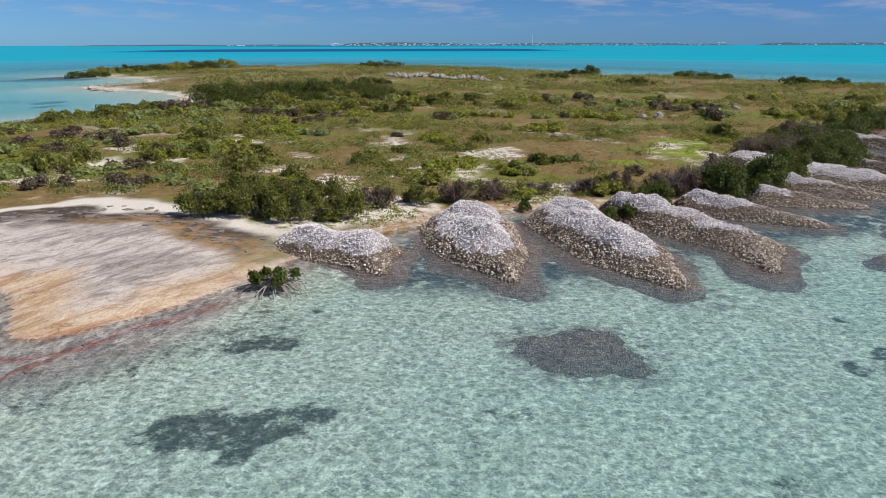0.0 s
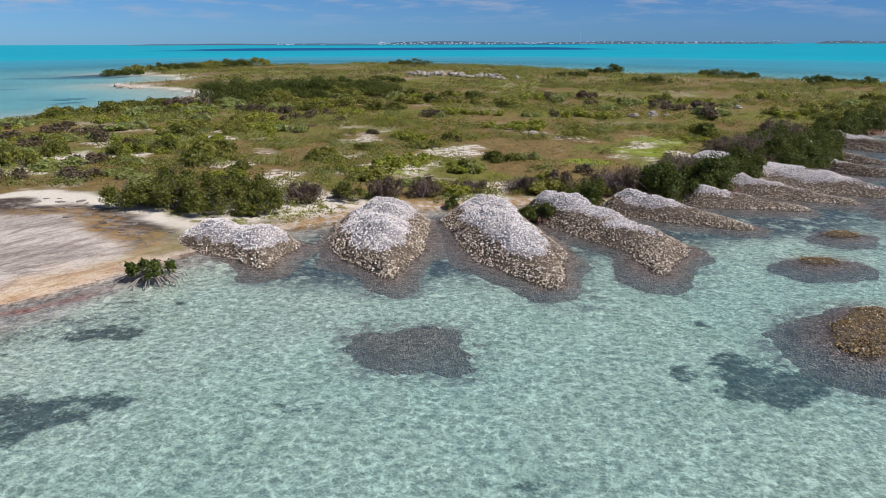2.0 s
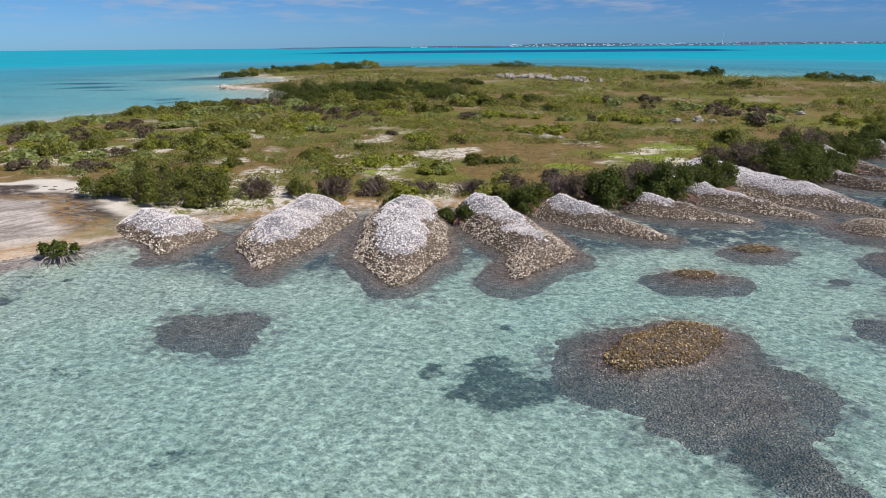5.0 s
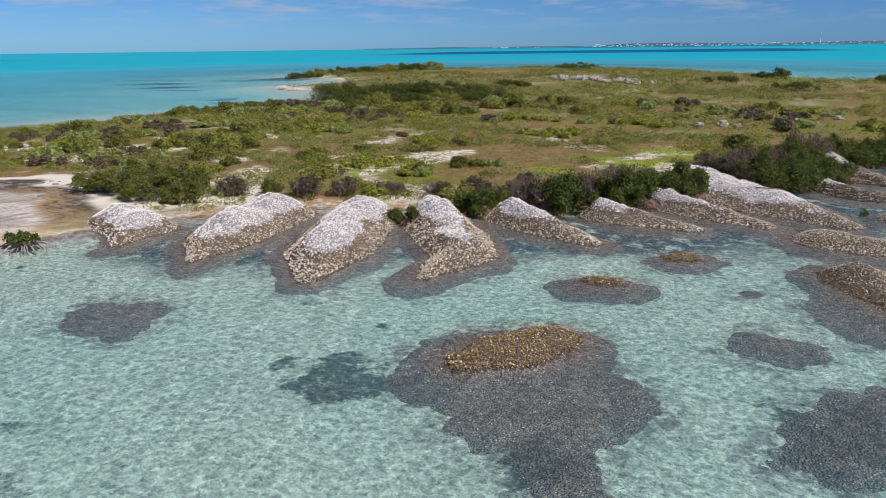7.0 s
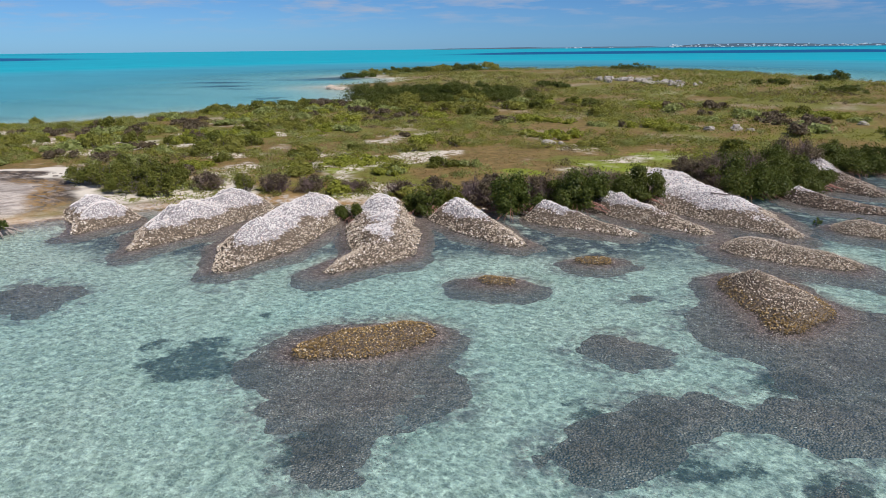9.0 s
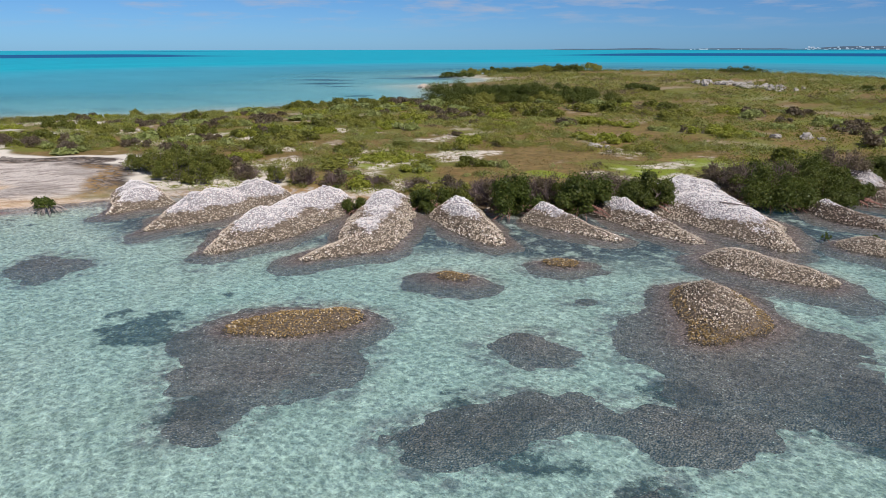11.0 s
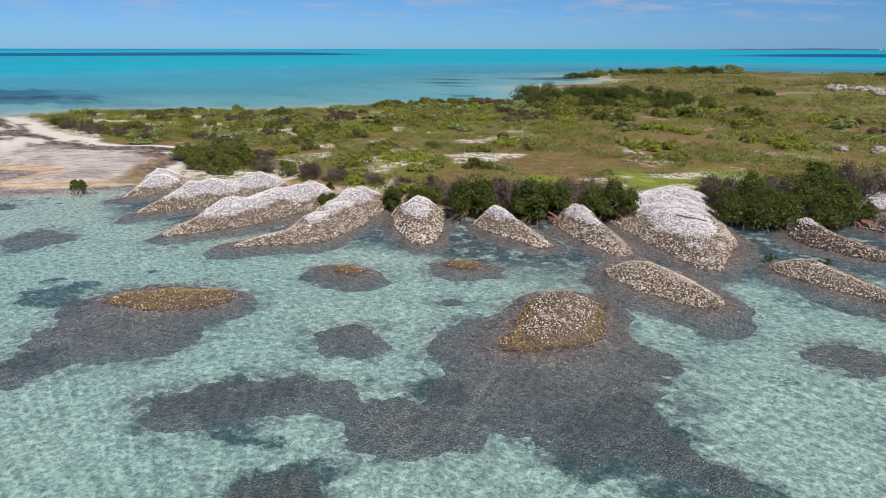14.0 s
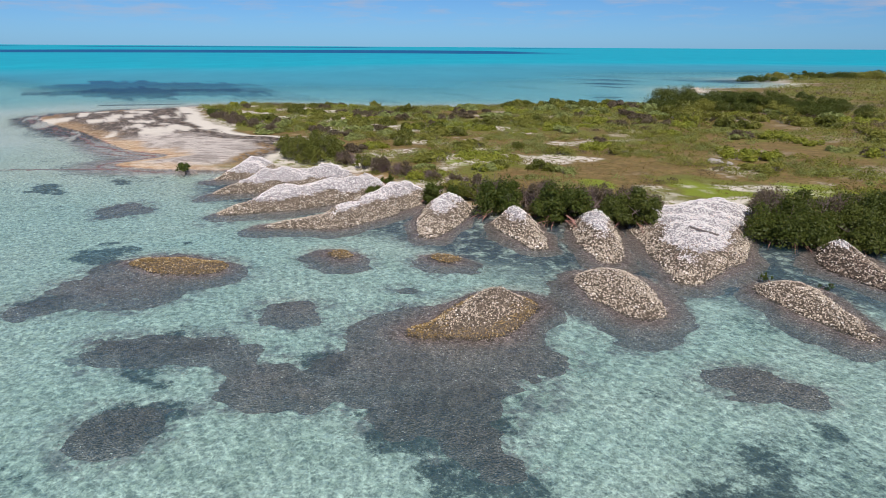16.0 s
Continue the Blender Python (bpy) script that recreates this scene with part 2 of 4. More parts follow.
def water_material():
    m = Nodes("sea_water")
    m.t.nodes.remove(m.bsdf)
    depth = m.attr("depth")
    # light lost on the way down, by colour
    comb = m.add("ShaderNodeCombineColor")
    for i, keep in enumerate((0.61, 0.905, 0.89)):
        m.link(m.math("POWER", keep, depth), comb.inputs[i])
    # painted caustics: a bright net, soft patches and flecks set into the tint
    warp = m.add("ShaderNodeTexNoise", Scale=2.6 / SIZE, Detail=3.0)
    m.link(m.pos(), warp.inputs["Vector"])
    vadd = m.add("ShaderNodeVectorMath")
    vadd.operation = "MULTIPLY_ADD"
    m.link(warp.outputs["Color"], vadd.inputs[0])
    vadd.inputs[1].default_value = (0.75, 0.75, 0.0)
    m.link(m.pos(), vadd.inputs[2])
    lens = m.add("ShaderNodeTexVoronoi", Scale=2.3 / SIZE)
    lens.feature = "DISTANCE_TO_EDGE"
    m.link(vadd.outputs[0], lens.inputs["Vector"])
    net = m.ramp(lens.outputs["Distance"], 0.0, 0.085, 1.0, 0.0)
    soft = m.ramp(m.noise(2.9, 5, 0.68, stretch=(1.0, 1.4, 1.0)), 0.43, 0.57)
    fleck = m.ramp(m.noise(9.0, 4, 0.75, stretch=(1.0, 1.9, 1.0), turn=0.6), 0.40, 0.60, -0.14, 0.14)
    caustics = m.math("MINIMUM", 1.0, m.math("ADD", m.math("MULTIPLY", m.math("MULTIPLY", net, m.ramp(soft, 0.0, 1.0, 0.35, 1.0)), 0.85), m.math("ADD", fleck, m.ramp(soft, 0.0, 1.0, 0.61, 0.92))))
    tint = m.mix(1.0, comb.outputs[0], m.mix(caustics, (0.0, 0.0, 0.0), (1.0, 1.0, 1.0)), "MULTIPLY")
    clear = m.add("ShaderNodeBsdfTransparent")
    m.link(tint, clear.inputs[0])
    body = m.add("ShaderNodeBsdfDiffuse")
    shoal = m.mix(m.ramp(depth, 0.9, 3.6), (0.125, 0.43, 0.585), (0.006, 0.40, 0.52))
    streaks = m.ramp(m.noise(0.05, 5, 0.65, stretch=(0.35, 1.0, 1.0), turn=0.3), 0.35, 0.65, 0.90, 1.06)
    shoal = m.mix(1.0, shoal, m.mix(m.ramp(streaks, 0.9, 1.06), (0.82, 0.88, 0.90), (1.0, 1.0, 1.0)), "MULTIPLY")
    shoal = m.mix(m.attr("meadow"), shoal, (0.03, 0.115, 0.25))
    m.link(m.mix(m.ramp(depth, 4.5, 14.0), shoal, (0.002, 0.085, 0.23)), body.inputs[0])
    milk = m.math("SUBTRACT", 1.0, m.math("POWER", 0.64, m.math("POWER", depth, 1.6)))
    under = m.add("ShaderNodeMixShader")
    m.link(milk, under.inputs[0])
    m.link(clear.outputs[0], under.inputs[1])
    m.link(body.outputs[0], under.inputs[2])
    gloss = m.add("ShaderNodeBsdfGlossy", Roughness=0.12)
    fres = m.add("ShaderNodeFresnel", IOR=1.33)
    waves = m.math("ADD", m.noise(2.4, 4, 0.6, stretch=(1.0, 1.5, 1.0)), m.math("MULTIPLY", m.noise(0.5, 3), 1.5))
    bump = m.add("ShaderNodeBump", Strength=0.9, Distance=0.14)
    m.link(waves, bump.inputs["Height"])
    m.link(bump.outputs[0], gloss.inputs["Normal"])
    m.link(bump.outputs[0], fres.inputs["Normal"])
    top = m.add("ShaderNodeMixShader")
    m.link(m.math("MINIMUM", m.math("MULTIPLY", fres.outputs[0], 0.6), 0.17), top.inputs[0])
    m.link(under.outputs[0], top.inputs[1])
    m.link(gloss.outputs[0], top.inputs[2])
    m.link(top.outputs[0], m.out.inputs[0])
    return m.mat


GROUND, WATER = ground_material(), water_material()
SHELL_WHITE = shell_material("bleached_shell", (0.86, 0.80, 0.79), (0.98, 0.95, 0.93), (0.56, 0.49, 0.50), (0.93, 0.79, 0.73))
SHELL_TAN = shell_material("weathered_tan_shell", (0.42, 0.335, 0.255), (0.84, 0.72, 0.59), (0.22, 0.165, 0.12), (0.95, 0.89, 0.83))
SHELL_GOLD = shell_material("algae_brown_shell", (0.17, 0.105, 0.035), (0.52, 0.36, 0.16), (0.09, 0.06, 0.03), (0.72, 0.60, 0.44), 0.4)
SHELL_GREY = shell_material("sunken_grey_shell", (0.34, 0.25, 0.225), (0.80, 0.64, 0.58), (0.19, 0.13, 0.11), (0.99, 0.90, 0.83), 0.5)
SHELL_DARK = shell_material("weedy_dark_shell", (0.14, 0.092, 0.077), (0.36, 0.255, 0.22), (0.09, 0.065, 0.055), (0.62, 0.50, 0.45))
# dry heaps are coloured darker than their shells, for the shade between these
PILE_UMBER = pile_material("brown_shell_heap", (0.07, 0.05, 0.037), (0.17, 0.125, 0.095))
SHELL_UMBER = shell_material("brown_stained_shell", (0.20, 0.14, 0.105), (0.50, 0.39, 0.31), (0.10, 0.07, 0.05), (0.78, 0.70, 0.63))
PILE_WHITE = pile_material("bleached_shell_heap", (0.40, 0.355, 0.37), (0.74, 0.69, 0.70))
PILE_TAN = pile_material("tan_shell_heap", (0.15, 0.115, 0.085), (0.33, 0.255, 0.195))
PILE_GREY = pile_material("sunken_shell_heap", (0.29, 0.21, 0.18), (0.55, 0.42, 0.37), True)
LEAF_MANGROVE = leaf_material("mangrove_leaf", (0.052, 0.078, 0.013), (0.15, 0.185, 0.03))
LEAF_OLIVE = leaf_material("olive_scrub_leaf", (0.19, 0.20, 0.038), (0.41, 0.40, 0.085))
LEAF_HEDGE = leaf_material("sea_hedge_leaf", (0.095, 0.115, 0.02), (0.26, 0.27, 0.05))
LEAF_LIME = leaf_material("yellow_green_leaf", (0.22, 0.255, 0.03), (0.46, 0.47, 0.075))
LEAF_BLUE = leaf_material("grey_green_leaf", (0.227, 0.271, 0.080), (0.454, 0.498, 0.191))
LEAF_DRY = leaf_material("withered_leaf", (0.11, 0.083, 0.056), (0.24, 0.185, 0.13))
STRAW = leaf_material("dry_grass", (0.21, 0.14, 0.052), (0.36, 0.26, 0.105))
TWIG = plain_material("grey_twig", (0.10, 0.08, 0.07), (0.24, 0.20, 0.19))
ROOT = plain_material("red_brown_root", (0.26, 0.11, 0.09), (0.52, 0.29, 0.24))
DEAD_TWIG = plain_material("purple_brown_twig", (0.13, 0.09, 0.085), (0.31, 0.23, 0.215))
GREY_ROOT = plain_material("grey_root", (0.20, 0.165, 0.15), (0.48, 0.41, 0.38))
ROCK = plain_material("grey_limestone", (0.16, 0.145, 0.13), (0.56, 0.51, 0.47), 3.5)
PALE_ROCK = plain_material("pale_shore_rock", (0.36, 0.29, 0.235), (0.62, 0.53, 0.45), 2.5)
RED_ROCK = plain_material("red_brown_ledge_rock", (0.26, 0.11, 0.09), (0.46, 0.28, 0.24), 2.5)
SLAB = plain_material("dark_shore_rock", (0.12, 0.10, 0.09), (0.34, 0.29, 0.25), 2.5)
# the haze over the far coast is mixed into its blue colour
HAZED_LAND = plain_material("distant_land", (0.045, 0.085, 0.13), (0.09, 0.14, 0.20), 0.01)
FAR_WALL = plain_material("distant_house_wall", (0.34, 0.40, 0.48), (0.90, 0.93, 0.97), 0.03)


# ---- noise and plan ----
def lattice(ix, iy, seed):
    n = (ix.astype(np.int64) * 374761393 + iy.astype(np.int64) * 668265263 + seed * 1442695041) & 0xFFFFFFFF
    n = ((n ^ (n >> 13)) * 1274126177) & 0xFFFFFFFF
    return ((n ^ (n >> 16)) & 0xFFFFFF) / float(0xFFFFFF)


def vnoise(x, y, seed=0):
    ix, iy = np.floor(x), np.floor(y)
    fx, fy = x - ix, y - iy
    fx, fy = fx * fx * (3 - 2 * fx), fy * fy * (3 - 2 * fy)
    a, b = lattice(ix, iy, seed), lattice(ix + 1, iy, seed)
    c, d = lattice(ix, iy + 1, seed), lattice(ix + 1, iy + 1, seed)
    return (a * (1 - fx) + b * fx) * (1 - fy) + (c * (1 - fx) + d * fx) * fy


def fbm(x, y, size, octaves=4, seed=0):
    """Noise between about -1 and 1, with features of that size in metres."""
    total, amp, f = 0.0, 1.0, 1.0 / size
    for k in range(octaves):
        total = total + amp * (vnoise(x * f + 17.3 * k, y * f - 9.1 * k, seed + k) * 2 - 1)
        amp, f = amp * 0.5, f * 2.03
    return total / 1.6


def step(v, lo, hi):
    t = np.clip((v - lo) / (hi - lo), 0, 1)
    return t * t * (3 - 2 * t)


SHORE = [(-70, 12), (-61, 10), (-43, 16.5), (-26, 21.4), (-20, 25.4), (-16, 20.8), (-12.8, 22.8), (-10.2, 27), (-7.5, 33),
         (-3, 37.5), (0, 40), (6, 42), (12, 44), (16.5, 47), (20, 51), (23, 56), (26, 61), (29, 68), (35, 75), (46, 84),
         (75, 108), (120, 140), (86, 163), (67, 181), (52, 203), (29, 221), (5, 256), (-54, 300), (-113, 288), (-132, 226),
         (-127, 216), (-100, 200), (-87, 176), (-93, 158), (-68, 143), (-50, 118), (-51, 104), (-57, 90), (-62, 77), (-64, 64),
         (-72, 53), (-79, 41), (-77, 30)]


def smooth_loop(points, n=5):
    p = np.array(points, float)
    out = []
    for i in range(len(p)):
        a, b, c, d = p[i - 1], p[i], p[(i + 1) % len(p)], p[(i + 2) % len(p)]
        for k in range(n):
            t = k / n
            out.append(0.5 * (2 * b + (c - a) * t + (2 * a - 5 * b + 4 * c - d) * t * t + (3 * b - a - 3 * c + d) * t ** 3))
    return np.array(out)


LOOP = smooth_loop(SHORE)


def inland(x, y):
    """Metres inland from the shoreline; negative at sea."""
    shape = np.shape(x)
    x, y = np.ravel(x).astype(float), np.ravel(y).astype(float)
    best, odd = np.full(x.shape, 1e18), np.zeros(x.shape, bool)
    for a, b in zip(LOOP, np.roll(LOOP, -1, 0)):
        d = b - a
        t = np.clip(((x - a[0]) * d[0] + (y - a[1]) * d[1]) / (d @ d), 0, 1)
        best = np.minimum(best, (x - a[0] - t * d[0]) ** 2 + (y - a[1] - t * d[1]) ** 2)
        cross = (a[1] > y) != (b[1] > y)
        if cross.any():
            odd ^= cross & (x < (b[0] - a[0]) * (y - a[1]) / (b[1] - a[1] + 1e-12) + a[0])
    return (np.sqrt(best) * np.where(odd, 1, -1)).reshape(shape)


def heap(x, y, nodes, seed, slope=0.27):
    """Height of a shell heap: a ridge through nodes (x, y, half width at the waterline, crest height), with a sunken apron."""
    wob = fbm(x, y, 2.2, 3, seed) * 0.26 + fbm(x, y, 0.6, 2, seed + 5) * 0.10
    bump = fbm(x, y, 1.4, 3, seed + 7)
    rag = np.clip(fbm(x, y, 2.4, 4, seed + 11) * 0.7, -0.3, 0.8)
    best = np.full(np.shape(x), -9.0)
    for (ax, ay, ar, ah), (bx, by, br, bh) in zip(nodes[:-1], nodes[1:]):
        dx, dy = bx - ax, by - ay
        t = np.clip(((x - ax) * dx + (y - ay) * dy) / (dx * dx + dy * dy), 0, 1)
        r, h = ar + (br - ar) * t, ah + (bh - ah) * t
        d = np.hypot(x - ax - t * dx, y - ay - t * dy) + wob
        q = np.clip(1 - d / r, 0, 1)
        best = np.maximum(best, np.where(d < r, h * (0.55 * np.sin(np.minimum(1, 1.2 * q) * 1.5708) + 0.45 * np.minimum(1, 1.2 * q)) * (1 + 0.36 * bump), -(d - r) * slope * (1 + rag)))
    return best


def bed(x, y, nodes, seed):
    """Height of a sunken shell bed: low domes (x, y, radius, crest) with ragged edges."""
    wob = fbm(x, y, 1.8, 3, seed) * 0.4 + fbm(x, y, 0.5, 3, seed + 9) * 0.32
    best, floor = np.full(np.shape(x), -9.0), ground_height(x, y)
    gaps = np.maximum(fbm(x, y, 1.7, 4, seed + 4) - 0.18, 0) * 1.1
    for cx, cy, r, top in nodes:
        u = np.maximum(np.hypot(x - cx, y - cy) + wob * min(1.0, r / 2), 0) / r + gaps * min(1.0, r / 3)
        rise = max(0.45 * (top + 0.42), 0.06)
        best = np.maximum(best, floor + np.where(u < 1, rise * np.maximum(1 - u * u, 0) ** 1.5, -0.25 * r * (u - 1)))
    return best


def bed_film(x, y):
    """How thickly grey shell grit lies on the sand round the heaps and beds."""
    film = np.zeros(np.shape(x))
    ragged = fbm(x, y, 1.3, 4, 91) * 0.9 + fbm(x, y, 0.45, 3, 92) * 0.6
    for nodes in BEDS.values():
        for cx, cy, r, _ in nodes:
            film = np.maximum(film, 0.85 * (1 - step(np.hypot(x - cx, y - cy) - r + 0.9 * ragged, -0.6, 0.5)))
    for nodes in HEAPS.values():
        for (ax, ay, ar, _), (bx, by, br, _) in zip(nodes[:-1], nodes[1:]):
            t = np.clip(((x - ax) * (bx - ax) + (y - ay) * (by - ay)) / ((bx - ax) ** 2 + (by - ay) ** 2), 0, 1)
            d = np.hypot(x - ax - t * (bx - ax), y - ay - t * (by - ay)) - ar - (br - ar) * t
            film = np.maximum(film, 0.8 * (1 - step(d + 0.9 * ragged, 0.9, 2.2)))
    return film


WEEDS = [(-7.2, 16.0, 2.6, 1.3), (-5.0, 17.2, 1.6, 0.8), (-7.6, 21.6, 1.3, 0.9), (-6.6, 24.6, 0.7, 0.5), (14.2, 20.6, 2.4, 1.5), (21.5, 18.5, 1.0, 1.3), (40.2, 31.0, 2.0, 1.5), (37.8, 30.6, 2.6, 2.2), (42.8, 38.4, 0.9, 0.7), (42.6, 41.6, 1.2, 0.7), (13.2, 25.2, 0.6, 0.35), (43.8, 36.0, 1.4, 2.6),
         (36.9, 31.6, 2.6, 2.2), (32.2, 28.6, 1.6, 1.0), (30.2, 22.6, 2.4, 1.0), (28.4, 23.6, 2.2, 2.0), (33.4, 22.4, 1.8, 1.6)]


def weed_cover(x, y, sd=None):
    """Dark weed on the seabed: small scattered tufts and the larger beds."""
    sd = inland(x, y) if sd is None else sd
    n2, n3 = fbm(x, y, 3, 4, 32), fbm(x, y, 0.9, 3, 38)
    weed = step(fbm(x, y, 3.5, 4, 33) + 0.3 * n3, 0.48, 0.7) * step(-sd, 4, 8) * 0.6 * (np.hypot(x - 15, y - 25) < 90)
    for cx, cy, rx, ry in WEEDS:
        u = np.hypot((x - cx) / rx, (y - cy) / ry) + 0.45 * n2 + 0.75 * n3
        weed = np.maximum(weed, 1 - step(u, 0.6, 1.05))
    return weed


HEAPS = {
    "m1": [(-4.7, 28.7, 0.35, 0.15), (-6.0, 31.5, 1.8, 1.05), (-8.9, 32.7, 1.8, 1.0)],
    "m2": [(1.1, 28.0, 0.35, 0.15), (-0.1, 31.6, 2.1, 1.2), (-0.8, 34.4, 2.3, 1.1), (-1.1, 37.0, 2.5, 1.35)],
    "m3": [(7.9, 27.9, 0.35, 0.12), (6.4, 31.8, 2.2, 1.0), (5.2, 35.5, 2.2, 1.2), (4.3, 38.4, 2.2, 1.25)],
    "m4": [(12.5, 30.2, 0.3, 0.12), (12.8, 33.8, 1.6, 0.5), (10.6, 37.0, 1.9, 1.0), (8.0, 40.6, 1.7, 1.3)],
    "m5": [(18.0, 38.3, 0.5, 0.2), (15.0, 40.3, 1.5, 0.7), (12.6, 41.9, 1.7, 1.15)],
    "m6": [(22.5, 43.1, 0.5, 0.15), (19.5, 43.9, 1.2, 0.6), (17.2, 44.4, 1.4, 1.05)],
    "m7": [(26.0, 45.4, 0.6, 0.2), (23.0, 46.9, 1.2, 0.6), (19.5, 48.8, 1.4, 1.15)],
    "m8": [(30.1, 46.9, 0.7, 0.25), (26.6, 50.5, 2.6, 0.85), (22.2, 53.9, 3.6, 1.2), (20.9, 57.4, 3.0, 1.2)],
    "m9": [(34.6, 55.2, 0.9, 0.2), (31.6, 56.0, 1.3, 0.45), (29.8, 57.5, 1.2, 0.85)],
    "m10": [(34.0, 61.0, 0.8, 0.3), (31.8, 63.6, 2.4, 0.6), (29.8, 67.2, 2.4, 1.35)],
    "m11": [(41.0, 66.0, 1.0, 0.25), (38.4, 69.0, 2.2, 0.5), (35.8, 72.3, 2.2, 1.2)],
    "e1": [(28.8, 43.3, 1.4, 0.5), (30.6, 42.8, 1.5, 0.5), (32.6, 42.3, 1.0, 0.3)],
    "e2": [(33.4, 50.0, 1.4, 0.5), (35.5, 49.3, 1.0, 0.3), (38.2, 48.5, 0.5, 0.12)],
    "r2": [(29.8, 37.0, 1.5, 0.7), (31.2, 35.2, 1.6, 0.55), (31.2, 32.8, 0.6, 0.12)],
    "r1": [(19.4, 25.7, 1.0, 0.18), (18.6, 24.4, 1.2, 0.18), (17.6, 23.0, 0.6, 0.1)],
    "a": [(19.5, 32.5, 0.42, 0.07), (20.1, 32.6, 0.36, 0.06)],
    "b": [(22.3, 37.3, 0.55, 0.08), (22.8, 37.6, 0.5, 0.08)],
}
BEDS = {
    "p1": [(2.0, 21.9, 1.7, -0.22), (3.4, 22.3, 2.0, -0.2), (4.3, 21.3, 1.8, -0.22), (3.2, 21.1, 1.9, -0.2)],
    "p2": [(26.7, 28.6, 2.0, -0.2)],
    "p3": [(39.0, 41.8, 1.9, -0.22), (40.2, 42.6, 1.4, -0.22)],
    "d": [(25.7, 34.2, 0.8, -0.3)],
    "br": [(27.7, 21.8, 1.9, -0.2), (28.6, 23.2, 2.1, -0.2), (29.2, 24.6, 2.0, -0.2), (30.4, 26.0, 1.7, -0.2), (32.0, 26.7, 1.7, -0.2), (33.0, 26.6, 2.0, -0.2), (34.2, 27.6, 1.7, -0.2)],
    "br2": [(34.1, 22.2, 2.1, -0.2)],
    "r1bed": [(18.7, 23.6, 4.3, -0.06), (21.0, 22.4, 3.2, -0.1), (20.4, 20.6, 2.8, -0.14), (22.2, 18.3, 1.6, -0.28), (16.6, 21.6, 1.6, -0.25)],
    "r2bed": [(31.6, 33.4, 4.6, -0.06), (33.2, 30.6, 3.4, -0.14), (36.0, 32.6, 2.9, -0.2), (34.4, 35.4, 2.6, -0.2), (36.7, 30.4, 2.0, -0.22), (38.8, 31.6, 1.9, -0.24), (40.0, 31.8, 1.3, -0.26)],
    "abed": [(19.7, 32.4, 2.1, -0.1)],
    "bbed": [(22.5, 37.4, 1.6, -0.1)],
    "e1bed": [(30.8, 41.7, 2.9, -0.1), (34.0, 41.0, 2.2, -0.18)],
}
# bright green salt-meadow patches
LAWNS = [(-2.1, 49.0, 2.2, 1.0), (15.9, 61.5, 3.2, 2.6), (18.5, 68.5, 3.0, 3.0), (11.0, 55.2, 2.4, 1.4)]
SEEDS = {k: 20 + 3 * i for i, k in enumerate([*HEAPS, *BEDS])}


def beach_edge(x):
    """Where the beach of the western point gives way to scrub."""
    return np.interp(x, (-80, -63, -45, -30, -25, -20, -16, -12, -8), (31, 32, 32, 35, 40, 40, 38, 35.5, 33))


def ground_height(x, y, sd=None):
    sd = inland(x, y) if sd is None else sd
    far = step(y, 70, 170)
    land = (0.75 + 0.6 * far * step(x, -95, -60)) * (1 - np.exp(-np.maximum(sd, 0) / 7.0)) + 0.25 * fbm(x, y, 14, 4, 3) * step(sd, 1, 8) + 0.05 * fbm(x, y, 1.5, 3, 4) * step(sd, 0, 3)
    off = np.maximum(-sd, 0)
    west = step(-x, 6, 14) * step(-y, -45, -35)
    depth = 0.07 + (0.17 - 0.06 * west) * step(off, 0, 5) + 0.12 * step(off, 4, 16)
    north = step(y - 0.35 * x, 45, 70)
    depth = depth + north * (0.55 * step(off, 3, 25) + 1.0 * step(off, 25, 110) + 3.4 * step(off, 100, 360))
    depth = depth + (1 - north) * (0.45 * step(off, 8, 40) * step(-x, 18, 34) + 2.0 * step(off, 50, 260))
    reach, bear = np.hypot(x - 20, y), np.arctan2(20 - x, y)
    width = 0.35 + 0.65 * vnoise(bear * 7.0, bear * 0 + 0.5, 8)
    left = np.maximum(step(bear, -0.12, 0.02) * (1 - step(bear, 0.38, 0.56)), step(bear, 0.92, 1.12))
    depth = depth + 14 * left * step(reach, 880, 960) * (1 - step(reach, 960 + 420 * width * left, 1040 + 480 * width * left))
    depth = depth + 10 * left * step(reach, 2300, 2500) * (1 - step(reach, 2700, 3000)) * step(vnoise(bear * 9.0, bear * 0 + 3.5, 9), 0.3, 0.5)
    depth = depth + 0.05 * fbm(x, y, 5.0, 4, 6) * step(off, 2, 6) + 0.02 * fbm(x, y, 0.9, 3, 7)
    return np.where(sd > 0, land, -np.maximum(depth, 0.03))


def heaps_height(x, y):
    """The highest heap or bed over each place."""
    best = np.full(np.shape(x), -99.0)
    for table, make in ((HEAPS, heap), (BEDS, bed)):
        for k, nodes in table.items():
            px, py = [n[0] for n in nodes], [n[1] for n in nodes]
            near = (x > min(px) - 8) & (x < max(px) + 8) & (y > min(py) - 8) & (y < max(py) + 8)
            if near.any():
                best[near] = np.maximum(best[near], make(x[near], y[near], nodes, SEEDS[k]))
    return best


def axis(lo, hi, fine, grow, reach):
    mid = list(np.arange(lo, hi + fine / 2, fine))
    a, b, s = [], [], fine
    p = q = 0.0
    while p < reach:
        s *= grow
        p += s
        a.append(lo - p)
        b.append(hi + p)
    return np.array(a[::-1] + mid + b)


def sheet(xs, ys, z):
    """A grid mesh."""
    nx, ny = len(xs), len(ys)
    gx, gy = np.meshgrid(xs, ys)
    co = np.stack([gx.ravel(), gy.ravel(), np.ravel(z)], 1)
    i = (np.arange(ny - 1)[:, None] * nx + np.arange(nx - 1)[None]).ravel()
    return mesh_from(co, np.stack([i, i + 1, i + 1 + nx, i + nx], 1))


